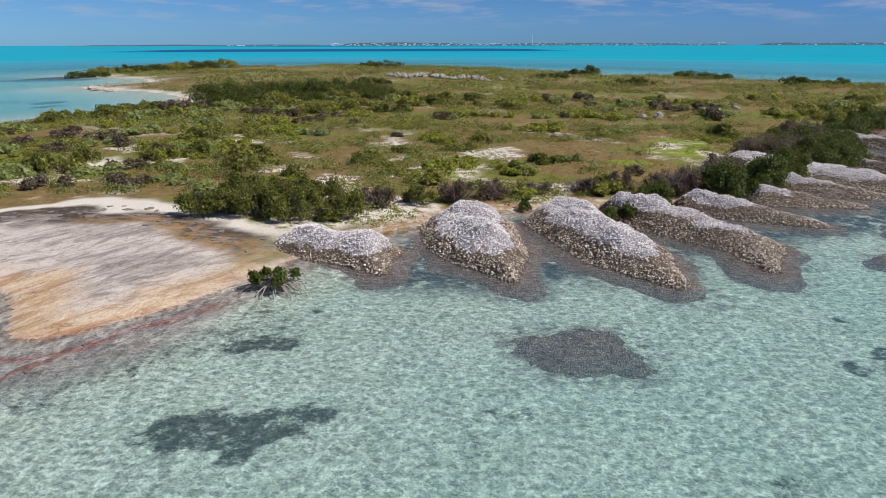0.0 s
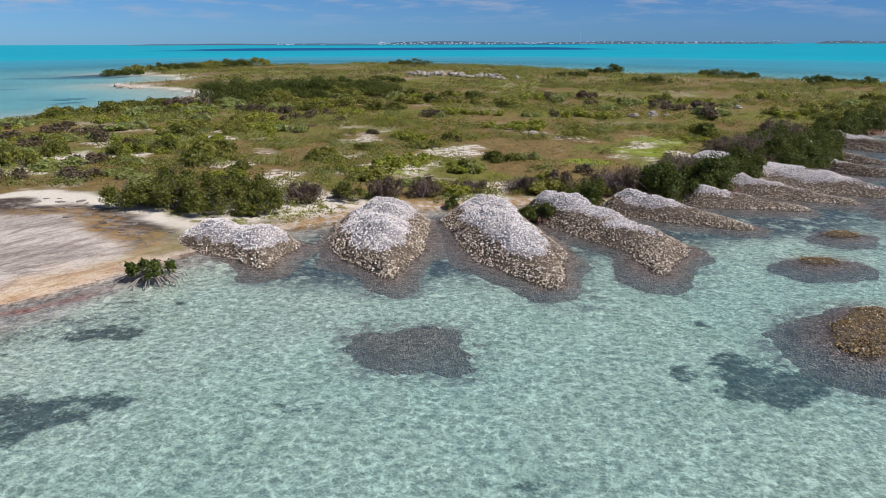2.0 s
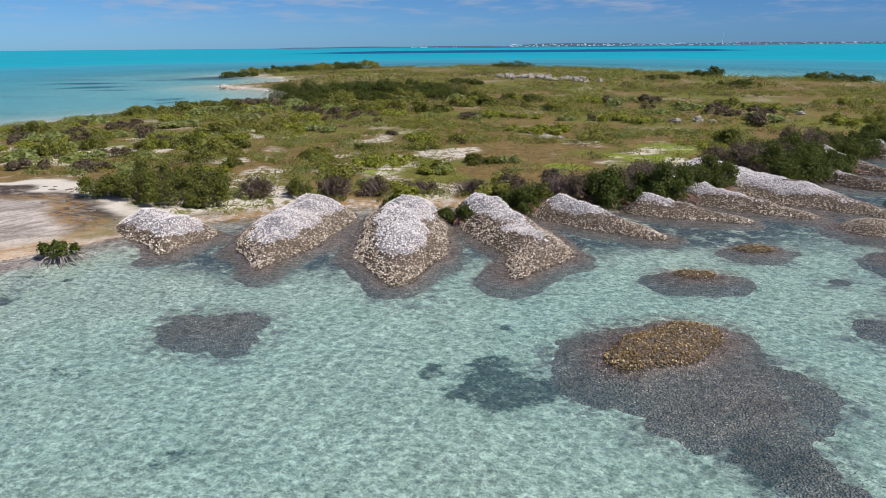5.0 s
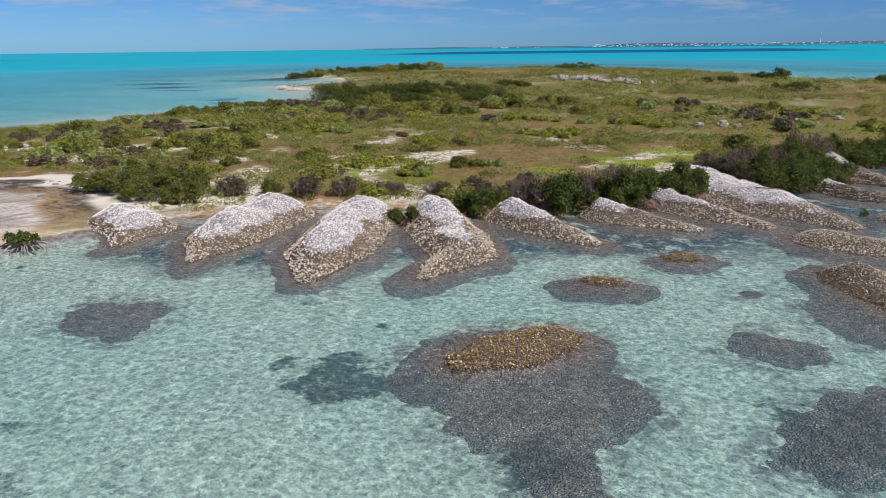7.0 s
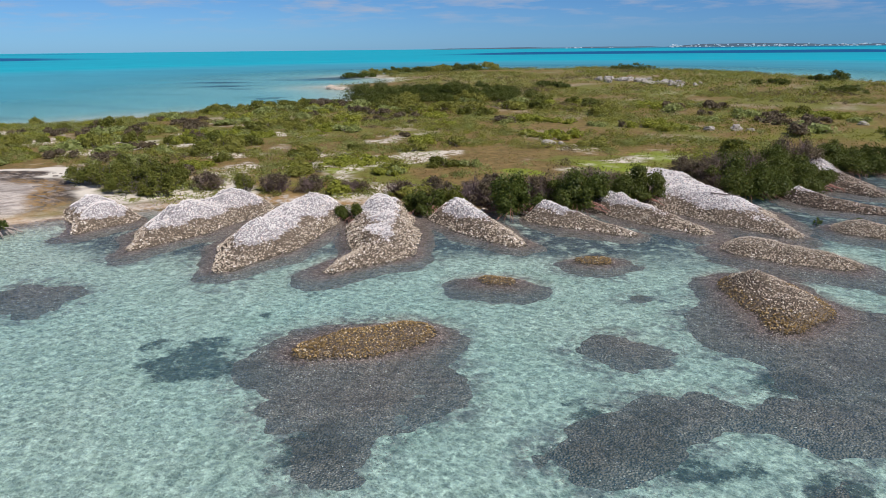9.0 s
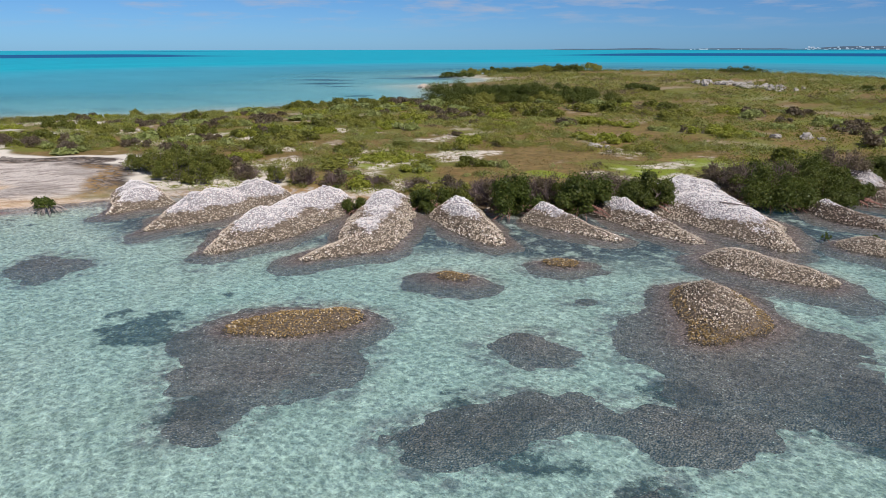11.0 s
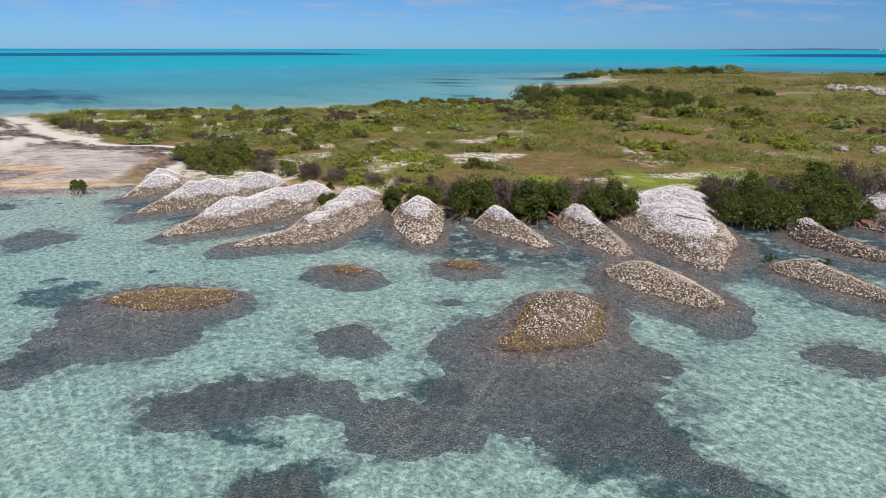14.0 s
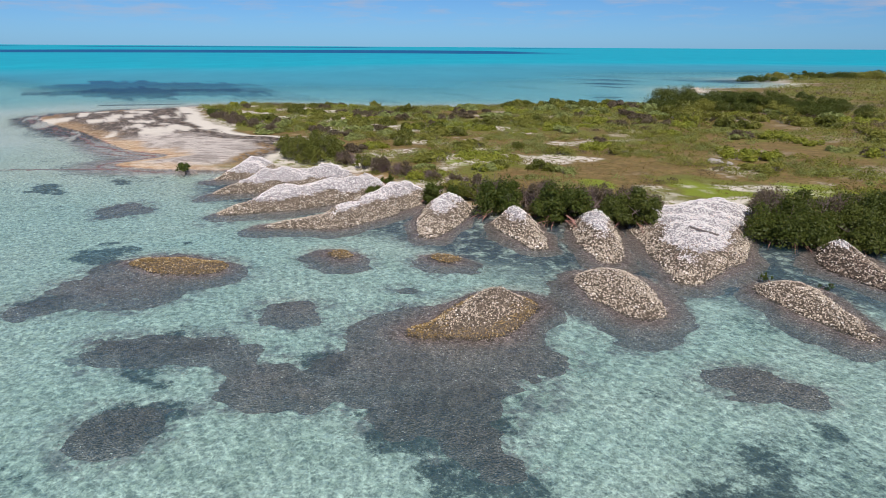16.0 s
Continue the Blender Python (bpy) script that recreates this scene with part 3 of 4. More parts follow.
def mesh_from(co, faces, mats=(), index=None, smooth=False, name="mesh"):
    """A mesh from arrays of corners and of faces with 3 or 4 corners each."""
    co, faces = np.asarray(co, float), np.asarray(faces, np.int32)
    me = bpy.data.meshes.new(name)
    k = faces.shape[1]
    me.vertices.add(len(co))
    me.vertices.foreach_set("co", co.ravel().astype(np.float32))
    me.loops.add(faces.size)
    me.loops.foreach_set("vertex_index", faces.ravel())
    me.polygons.add(len(faces))
    me.polygons.foreach_set("loop_start", np.arange(0, faces.size, k, dtype=np.int32))
    for m in mats:
        me.materials.append(m)
    if index is not None:
        me.polygons.foreach_set("material_index", np.asarray(index, np.int32))
    me.polygons.foreach_set("use_smooth", np.full(len(faces), smooth))
    me.update(calc_edges=True)
    me.validate()
    return me


def put_attr(me, name, values):
    me.attributes.new(name, "FLOAT", "POINT").data.foreach_set("value", np.ravel(values).astype(np.float32))


def child(name, me, parent, label="", kind=""):
    ob = new(name, me)
    ob.parent = parent
    return tagged(ob, label, kind=kind)


# ---- ground and sea ----
# dark weed meadows out in the lagoon: place and half widths
MEADOWS = [(-143, 28, 33, 29), (-91, 25, 4, 8), (-130, 203, 20, 12), (-118, 150, 10, 5), (-138, 161, 12, 6), (-156, 182, 14, 6), (-62, 16, 7, 3)]


def meadows(x, y):
    """How thickly weed covers the floor of the lagoon, in torn streaks."""
    cover = np.zeros(np.shape(x))
    torn = 0.55 * fbm(x * 0.5, y, 12, 5, 12) + 0.3 * fbm(x, y, 3, 3, 13)
    for cx, cy, rx, ry in MEADOWS:
        cover = np.maximum(cover, 1 - step(np.hypot((x - cx) / rx, (y - cy) / ry) + torn, 0.72, 1.0))
    return cover


def build_ground():
    xs, ys = axis(-32, 50, 0.3, 1.09, 4700), axis(8, 66, 0.3, 1.075, 4700)
    x, y = np.meshgrid(xs, ys)
    sd = inland(x, y)
    z = ground_height(x, y, sd)
    me = sheet(xs, ys, z)
    n1, n2, n3 = fbm(x, y, 9, 4, 31), fbm(x, y, 3, 4, 32), fbm(x, y, 0.9, 3, 38)
    back = beach_edge(x) - y + 1.2 * n2
    coast = step(-x, 7, 13) * step(back, 0.0, 1.0)
    bay_shore = step(-x, 40, 55) * (y > 35) * (1 - step(sd + 2 * n1, 0.8, 2.5))
    shore = np.maximum(np.maximum(coast, bay_shore), 1 - step(sd + n2, 0.6, 2.4))
    put_attr(me, "shore", shore)
    drift = fbm(x * 0.45, y, 2.2, 4, 39)
    point = step(-x, 28, 38)
    put_attr(me, "sand", np.maximum(coast * (1 - step(back + n2, 2.0, 3.0)), np.maximum(0.8 * bay_shore, point * coast * step(-drift, 0.2, 0.45) * 0.9)))
    belt = step(back, 1.8, 2.4) * (1 - step(back + 1.2 * n2, 4.6, 6.4))
    put_attr(me, "grey", coast * np.maximum(belt, step(back, 1.8, 2.6) * step(drift + 0.42 * point, 0.08, 0.26) * np.maximum(point, 0.3) * 0.95))
    put_attr(me, "straw", 0.8 * coast * step(back + n2, 3.2, 4.2) * (1 - step(back + n2, 5.2, 6.6)) * step(x + 4 * n1, -24, -17) + step(x, -9, -5) * (sd > -0.5) * 0.9)
    put_attr(me, "lawn", np.max([1 - step(np.hypot((x - cx) / rx, (y - cy) / ry) + 0.45 * n2 + 0.3 * n3, 0.6, 1.0) for cx, cy, rx, ry in LAWNS], 0))
    put_attr(me, "ochre", np.clip(coast * (1 - step(sd + 1.4 * n2 + 0.8 * n3, 0.9, 3.2)), 0, 1) * (0.66 - 0.2 * point) * step(sd + 0.3 * n3, -0.3, 0.3))
    stripe = step(np.sin(4.2 * sd + 2.6 * n2 + 1.2 * n3) + 0.5 * n1, 0.25, 0.75)
    put_attr(me, "film", bed_film(x, y))
    put_attr(me, "bay", np.maximum(step(y - 0.35 * x, 45, 70), step(-x, 22, 40)) * step(-sd, 2, 12) * 0.85)
    put_attr(me, "gully", step(-sd + n1, 0.3, 1.5) * (1 - step(-sd + 1.5 * n1 + n2 + 1.5 * step(x, 8, 16) - 3.0 * step(x, 18, 30), 9.2, 12.2)) * step(x, -6.5, -3.5) * step(y, 25.5, 28.5) * (y < 80) * 0.95)
    mottle = step(fbm(x * 0.6 - y * 0.3, (y - 0.55 * x), 1.8, 4, 46), 0.02, 0.3) * step(-x, 3, 9) * (y < 45) * step(-sd, 1.5, 3.0) * (1 - step(-sd + n2, 5.0, 7.5))
    put_attr(me, "red", step(-x, 8, 13) * (y < 45) * stripe * step(-sd, -0.5, 0.2) * (1 - step(-sd + 0.5 * n2, 1.6, 3.0)) * 0.85)
    put_attr(me, "sea", np.where(sd > -0.2, 0, step(-sd + 0.8 * n2 + 0.5 * n3 - 2.6 * step(-x, 8, 13) * (y < 40), 0.3, 2.2)) * 1.0)
    weed = weed_cover(x, y, sd)
    lagoon = step(fbm(x * 0.25, y, 16, 4, 35), 0.3, 0.45) * step(-sd, 12, 25) * step(sd, -90, -60) * 0.55
    put_attr(me, "weed", np.clip(np.max([weed, lagoon, 0.62 * mottle, meadows(x, y)], 0), 0, 1))
    green = step(n1 + 0.5 * n2, -0.1, 0.4)
    green = np.maximum(green, 1 - step(np.hypot((x - 14.5) / 5.5, (y - 63) / 4.0) + 0.5 * n2, 0.7, 1.0))
    put_attr(me, "green", green * 0.7)
    put_attr(me, "bare", (1 - 0.75 * step(y, 62, 80)) * step(fbm(x, y, 5, 5, 37) + 0.12 * step(-y, -75, -50) + 0.15 * step(-x, -14, 4) * step(-y, -66, -56), 0.26, 0.50))
    me.materials.append(GROUND)
    me.polygons.foreach_set("use_smooth", np.full(len(me.polygons), True))
    tagged(new("ground", me), "sandy island ground with dry grass, limestone shore and pale seabed", "ground", kind="structure")


def build_water():
    xs, ys = axis(-30, 50, 0.5, 1.06, 4700), axis(8, 60, 0.5, 1.05, 4700)
    x, y = np.meshgrid(xs, ys)
    z = np.maximum(ground_height(x, y), heaps_height(x, y))
    me = sheet(xs, ys, np.zeros_like(x))
    put_attr(me, "depth", np.clip(-z, 0.02, 30))
    put_attr(me, "meadow", meadows(x, y))
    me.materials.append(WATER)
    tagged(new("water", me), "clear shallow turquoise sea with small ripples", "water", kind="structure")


build_ground()
build_water()


# ---- shell heaps ----
def conch(seed):
    """A conch shell about 0.22 m long: a spired spindle with shoulder knobs and a flared lip. Corners and triangles."""
    rng = np.random.default_rng(seed)
    rings = ((-0.11, 0.018), (-0.03, 0.062), (0.035, 0.078), (0.075, 0.04))
    co, tri = [], []
    for k, (t, r) in enumerate(rings):
        for j in range(5):
            a = j * 2 * math.pi / 5 + 0.3 * k
            rr = r * (1 + (0.55 if j == 0 and k in (1, 2) else 0) + rng.uniform(-0.15, 0.15))
            co.append((t, rr * math.cos(a), rr * math.sin(a) * 0.8))
    co.append((0.115, 0, 0))
    for k in range(3):
        for j in range(5):
            a, b = k * 5 + j, k * 5 + (j + 1) % 5
            tri += [(a, b, b + 5), (a, b + 5, a + 5)]
    tri += [(15 + j, 15 + (j + 1) % 5, 20) for j in range(5)] + [(0, 2, 1), (0, 3, 2), (0, 4, 3)]
    return np.array(co), np.array(tri)


def chip(seed):
    """A plainer shell for the mass of a heap: a lopsided spindle."""
    rng = np.random.default_rng(seed)
    co = [(-0.1, 0, 0)]
    for t, r in ((-0.01, 0.055), (0.055, 0.05)):
        for j in range(4):
            a = j * math.pi / 2 + 0.5 * t * 10
            rr = r * (1 + (0.5 if j == 0 else 0) + rng.uniform(-0.2, 0.2))
            co.append((t, rr * math.cos(a), rr * math.sin(a) * 0.8))
    co.append((0.1, 0, 0))
    tri = []
    for j in range(4):
        k = (j + 1) % 4
        tri += [(0, 1 + k, 1 + j), (1 + j, 1 + k, 5 + k), (1 + j, 5 + k, 5 + j), (5 + j, 5 + k, 9)]
    return np.array(co), np.array(tri)


SHELLS = [conch(k) for k in range(6)]
CHIPS = [chip(k) for k in range(6)]


def rotations(n, rng, flat=1.0):
    """Random turns, near to lying where flat is small."""
    yaw, pitch, roll = rng.uniform(0, 2 * np.pi, n), rng.normal(0, 0.45 * flat, n), rng.uniform(-np.pi, np.pi, n) * flat
    cz, sz, cy, sy, cx, sx = np.cos(yaw), np.sin(yaw), np.cos(pitch), np.sin(pitch), np.cos(roll), np.sin(roll)
    r = np.empty((n, 3, 3))
    r[:, 0] = np.stack([cz * cy, cz * sy * sx - sz * cx, cz * sy * cx + sz * sx], 1)
    r[:, 1] = np.stack([sz * cy, sz * sy * sx + cz * cx, sz * sy * cx - cz * sx], 1)
    r[:, 2] = np.stack([-sy, cy * sx, cy * cx], 1)
    return r


def flake(seed):
    """A worn shell lying sunk in the bed: six corners."""
    rng = np.random.default_rng(seed)
    w = rng.uniform(0.035, 0.05, 3)
    co = [(-0.085, 0, 0), (0.085, 0, 0), (0, -w[0], 0), (0.01, w[1], 0), (0, 0, w[2] * 0.7), (0, 0, -0.03)]
    tri = [(0, 2, 4), (2, 1, 4), (1, 3, 4), (3, 0, 4), (2, 0, 5), (1, 2, 5), (3, 1, 5), (0, 3, 5)]
    return np.array(co), np.array(tri)


FLAKES = [flake(k) for k in range(4)]


def strew(places, size, index, mats, rng, forms, flat=1.0):
    """One mesh of many shells at those places."""
    n = len(places)
    which = rng.integers(0, len(forms), n)
    rot = rotations(n, rng, flat)
    cos, tris, idx, base = [], [], [], 0
    for k, (co, tri) in enumerate(forms):
        s = np.nonzero(which == k)[0]
        if not len(s):
            continue
        pts = np.einsum("nij,vj->nvi", rot[s], co) * size[s, None, None] + places[s, None]
        cos.append(pts.reshape(-1, 3))
        tris.append((tri[None] + (base + np.arange(len(s)) * len(co))[:, None, None]).reshape(-1, 3))
        idx.append(np.repeat(index[s], len(tri)))
        base += len(s) * len(co)
    return mesh_from(np.concatenate(cos), np.concatenate(tris), mats, np.concatenate(idx))


# how high on each heap the bleached shells begin
WHITE = {"m1": 0.46, "m2": 0.52, "m3": 0.60, "m4": 0.70, "m5": 0.66, "m6": 0.60, "m7": 0.60, "m8": 0.56, "m9": 0.66, "m10": 0.85, "m11": 0.85, "r2": 9, "r1": 9, "e1": 9, "e2": 9}


# the eastern mounds are stained brown below their crests
BROWN = ("m9", "m10", "m11")


def shell_pile(key, nodes, make, name, label, density, gold=False, singles=0):
    rng = np.random.default_rng(SEEDS[key])
    px, py = [n[0] for n in nodes], [n[1] for n in nodes]
    pad = 5.5
    xs, ys = np.arange(min(px) - pad, max(px) + pad, 0.17), np.arange(min(py) - pad, max(py) + pad, 0.17)
    x, y = np.meshgrid(xs, ys)
    z, g = make(x, y, nodes, SEEDS[key]), ground_height(x, y)
    keep = z > g - 0.1
    nx = len(xs)
    i = (np.arange(len(ys) - 1)[:, None] * nx + np.arange(nx - 1)[None]).ravel()
    faces = np.stack([i, i + 1, i + 1 + nx, i + nx], 1)
    faces = faces[keep.ravel()[faces].all(1)]
    used, inv = np.unique(faces, return_inverse=True)
    co = np.stack([x.ravel(), y.ravel(), z.ravel() - 0.03], 1)[used]
    faces = inv.reshape(-1, 4)
    fz = co[faces][:, :, 2].mean(1)
    lift = WHITE.get(key, 0.42) - 0.02 + 0.26 * fbm(co[faces][:, 0, 0], co[faces][:, 0, 1], 1.3, 4, 77)
    idx = np.where(fz < -0.06, 2, np.where(fz > lift, 0, 1))
    me = mesh_from(co, faces, (PILE_WHITE, PILE_UMBER if key in BROWN else PILE_TAN, PILE_GREY), idx, True)
    put_attr(me, "weedy", weed_cover(co[:, 0], co[:, 1]) if len(me.vertices) == len(co) else np.zeros(len(me.vertices)))
    ob = new(name, me)
    tagged(ob, label, "shell heap")
    # the shells
    area = (xs[-1] - xs[0]) * (ys[-1] - ys[0])
    n = int(area * density)
    sx, sy = rng.uniform(xs[0], xs[-1], n), rng.uniform(ys[0], ys[-1], n)
    sz, sg = make(sx, sy, nodes, SEEDS[key]), ground_height(sx, sy)
    # thinning out over the sand at the foot
    ok = (sz > sg - rng.exponential(0.03, n)) & (sz > -5) & ((sz > -0.03) | (rng.uniform(0, 1, n) < 0.65))
    sx, sy, sz = sx[ok], sy[ok], np.maximum(sz, sg - 0.01)[ok]
    lift = WHITE.get(key, 0.42) + 0.28 * fbm(sx, sy, 1.3, 4, 77) + rng.normal(0, 0.07, len(sx))
    index = np.where(sz < -0.02, 2, np.where(sz > lift, 0, 1))
    # a brown-stained belt under the bleached shells
    index = np.where((index == 1) & (key[0] == "m") & (sz > lift - 0.07 - 0.22 * vnoise(sx / 1.1, sy / 1.1, 71)) & (rng.uniform(0, 1, len(sx)) < 0.8), 5, index)
    if key in BROWN:
        index = np.where((index == 1) & (rng.uniform(0, 1, len(sx)) < 0.65), 5, index)
    if gold:
        index = np.where((index != 2) & (sz + rng.normal(0, 0.07, len(sx)) < (0.24 if key == "r2" else 0.38)), 3, np.where((index != 2) & (rng.uniform(0, 1, len(sx)) < 0.25), 5, np.where(index == 0, 1, index)))
    index = np.where((index == 2) & (weed_cover(sx, sy) > 0.55 + rng.normal(0, 0.35, len(sx))), 4, index)
    size = rng.uniform(0.42, 0.78, len(sx)) * np.where(sz < -0.02, 0.62, 0.64 if gold else 0.7 if key[0] == "e" else 0.84)
    places = np.stack([sx, sy, sz + 0.01], 1)
    mats = (SHELL_WHITE, SHELL_TAN, SHELL_GREY, SHELL_GOLD, SHELL_DARK, SHELL_UMBER)
    order = np.argsort(np.where(sz > 0, sy, 1e3 + sy))
    one, rest = order[:singles], order[singles:]
    dry, wet = rest[(index[rest] != 2) & (index[rest] != 4)], rest[(index[rest] == 2) | (index[rest] == 4)]
    if len(dry):
        child("shell_mass", strew(places[dry], size[dry], index[dry], mats, rng, CHIPS), ob, "heaped empty conch shells", "stuff")
    if len(wet):
        child("sunken_shell_mass", strew(places[wet], size[wet], index[wet], mats, rng, FLAKES, 0.15), ob, "sunken grey conch shells", "stuff")
    for k in one:
        piece = child("conch_shell", single(int(rng.integers(0, 6)), int(index[k])), ob)
        piece.matrix_basis = Matrix.LocRotScale(places[k], Euler((rng.uniform(0, 6.28), rng.normal(0, 0.45), rng.uniform(0, 6.28))), [size[k]] * 3)
    return ob


SINGLE = {}


def single(k, m):
    """The mesh of one shell, shared by all alike."""
    if (k, m) not in SINGLE:
        SINGLE[k, m] = mesh_from(*SHELLS[k], ((SHELL_WHITE, SHELL_TAN, SHELL_GREY, SHELL_GOLD, SHELL_DARK, SHELL_UMBER)[m],))
    return SINGLE[k, m]


MOUND_LABEL = "mound of bleached white conch shells, tan near the waterline"
for key in HEAPS:
    if key[0] == "m":
        shell_pile(key, HEAPS[key], heap, "shell_mound", MOUND_LABEL, 96 if HEAPS[key][0][1] < 50 else 72, singles=120)
shell_pile("e1", HEAPS["e1"], heap, "shell_islet", "low islet of pinkish tan conch shells standing in shallow water", 120, singles=200)
shell_pile("e2", HEAPS["e2"], heap, "shell_islet", "low islet of tan conch shells trailing into the water", 110, singles=120)
shell_pile("r2", HEAPS["r2"], heap, "shell_islet", "islet of brown and pale conch shells on a sunken shell bed", 124, gold=True, singles=280)
shell_pile("r1", HEAPS["r1"], heap, "shell_islet", "patch of golden brown conch shells just breaking the surface", 130, gold=True, singles=200)
for key in ("a", "b"):
    shell_pile(key, HEAPS[key], heap, "shell_islet", "small patch of brown conch shells just breaking the surface", 130, gold=True, singles=30)
for key in BEDS:
    shell_pile(key, BEDS[key], bed, "shell_bed", "sunken bed of grey conch shells under clear water", 56)


# ---- plants ----
def leaves_at(centres, normals, size, rng, aspect=0.75):
    """Pointed leaves at those places, facing about along the normals."""
    n = len(centres)
    nrm = normals + rng.normal(0, 0.55, (n, 3))
    nrm /= np.linalg.norm(nrm, axis=1)[:, None] + 1e-9
    side = np.cross(nrm, rng.normal(0, 1, (n, 3)))
    side /= np.linalg.norm(side, axis=1)[:, None] + 1e-9
    up = np.cross(nrm, side)
    s = (size * rng.uniform(0.6, 1.3, n))[:, None]
    a, b = side * s * aspect, up * s
    co = np.stack([centres - b * 0.6 - a, centres - b * 0.6 + a, centres + b], 1).reshape(-1, 3)
    return co, np.arange(3 * n).reshape(-1, 3)


def crown_mesh(seed, rx, ry, h, blobs, leaves, size, mat, low=0.25, ragged=0.25, blob=0.34):
    """A crown of leaves in clumps along several upright stems of uneven height, over a dome rx by ry and h high."""
    rng = np.random.default_rng(seed)
    stems = max(5, int(4 + 2.4 * rx * ry))
    a, u = rng.uniform(0, 2 * np.pi, stems), np.sqrt(rng.uniform(0, 1, stems))
    tx, ty = rx * 0.82 * u * np.cos(a), ry * 0.82 * u * np.sin(a)
    tall = h * (low + (0.95 - low) * np.sqrt(np.clip(1 - 0.75 * u * u, 0, 1)) * rng.uniform(0.5, 1.12, stems))
    j = rng.integers(0, stems, blobs)
    rise = rng.uniform(0, 1, blobs) ** 0.7
    bx, by = (t[j] + rng.normal(0, 0.13, blobs) * r * (1.2 - rise) for t, r in ((tx, rx), (ty, ry)))
    bz = h * low * 0.6 + (tall[j] - h * low * 0.6) * rise
    br = min(rx, ry, h * 1.2) * blob * rng.uniform(0.6, 1.3, blobs) * (1.15 - 0.55 * rise)
    k = rng.integers(0, blobs, leaves)
    d = rng.normal(0, 1, (leaves, 3))
    d[:, 2] = np.abs(d[:, 2]) * 1.0 - 0.35 * rng.uniform(0, 1, leaves)
    d /= np.linalg.norm(d, axis=1)[:, None]
    r = br[k] * (1 + rng.normal(0, ragged * 0.5, leaves))
    c = np.stack([bx[k], by[k], bz[k]], 1) + d * r[:, None]
    # loose shoots standing out above the clumps
    shoot = np.nonzero(rng.uniform(0, 1, leaves) < 0.1)[0]
    top = j[k[shoot]]
    c[shoot] = np.stack([tx[top], ty[top], tall[top]], 1) + rng.normal(0, 1, (len(shoot), 3)) * (0.10 * rx, 0.10 * ry, 0.10 * h)
    c[:, 2] = np.maximum(c[:, 2], 0.03)
    co, fa = leaves_at(c, d, np.full(leaves, size), rng)
    return mesh_from(co, fa, (mat,))


def sticks(paths, radius, sides=4):
    """Tapered rods along paths of points. Corners and quads."""
    cos, fas, base = [], [], 0
    for pts in paths:
        pts = np.asarray(pts, float)
        n = len(pts)
        for i, p in enumerate(pts):
            d = pts[min(i + 1, n - 1)] - pts[max(i - 1, 0)]
            d = d / (np.linalg.norm(d) + 1e-9)
            s = np.cross(d, (0.3, 0.2, 0.9) if abs(d[2]) < 0.9 else (1.0, 0.1, 0))
            s = s / np.linalg.norm(s)
            w = np.cross(d, s)
            r = radius * (1 - 0.6 * i / max(n - 1, 1))
            for j in range(sides):
                t = 2 * math.pi * j / sides
                cos.append(p + r * (math.cos(t) * s + math.sin(t) * w))
        for i in range(n - 1):
            for j in range(sides):
                a, b = base + i * sides + j, base + i * sides + (j + 1) % sides
                fas.append((a, b, b + sides, a + sides))
        base += n * sides
    return np.array(cos), np.array(fas)


def twigs_mesh(seed, rx, ry, h, count, radius, mat):
    """Bare branching stems from the base outwards."""
    rng = np.random.default_rng(seed)
    paths = []
    for _ in range(count):
        a, u = rng.uniform(0, 2 * math.pi), rng.uniform(0.25, 1)
        end = np.array((rx * u * math.cos(a), ry * u * math.sin(a), h * rng.uniform(0.55, 1.05) * math.sqrt(max(0.1, 1 - 0.6 * u * u))))
        start = np.array((rx * 0.35 * u * math.cos(a), ry * 0.35 * u * math.sin(a), -0.05))
        mid = (start + end) / 2 + rng.normal(0, 0.12 * h, 3)
        paths.append((start, mid, end))
        paths.append((mid, mid + (end - mid) * 0.6 + rng.normal(0, 0.18 * h, 3)))
    return mesh_from(*sticks(paths, radius, 3), (mat,))


def shrub(name, label, seed, rx, ry, h, mat, leaves, size, blobs=14, twigs=10, ragged=0.25, low=0.2, stem=TWIG, blob=0.34):
    ob = new(name)
    tagged(ob, label, "shrub")
    child("stem_tangle", twigs_mesh(seed, rx * 0.9, ry * 0.9, h * 0.95, twigs, 0.014 + 0.005 * h, stem), ob, "", "stuff")
    child("foliage", crown_mesh(seed + 1, rx, ry, h, blobs, leaves, size, mat, low, ragged, blob), ob)
    return ob


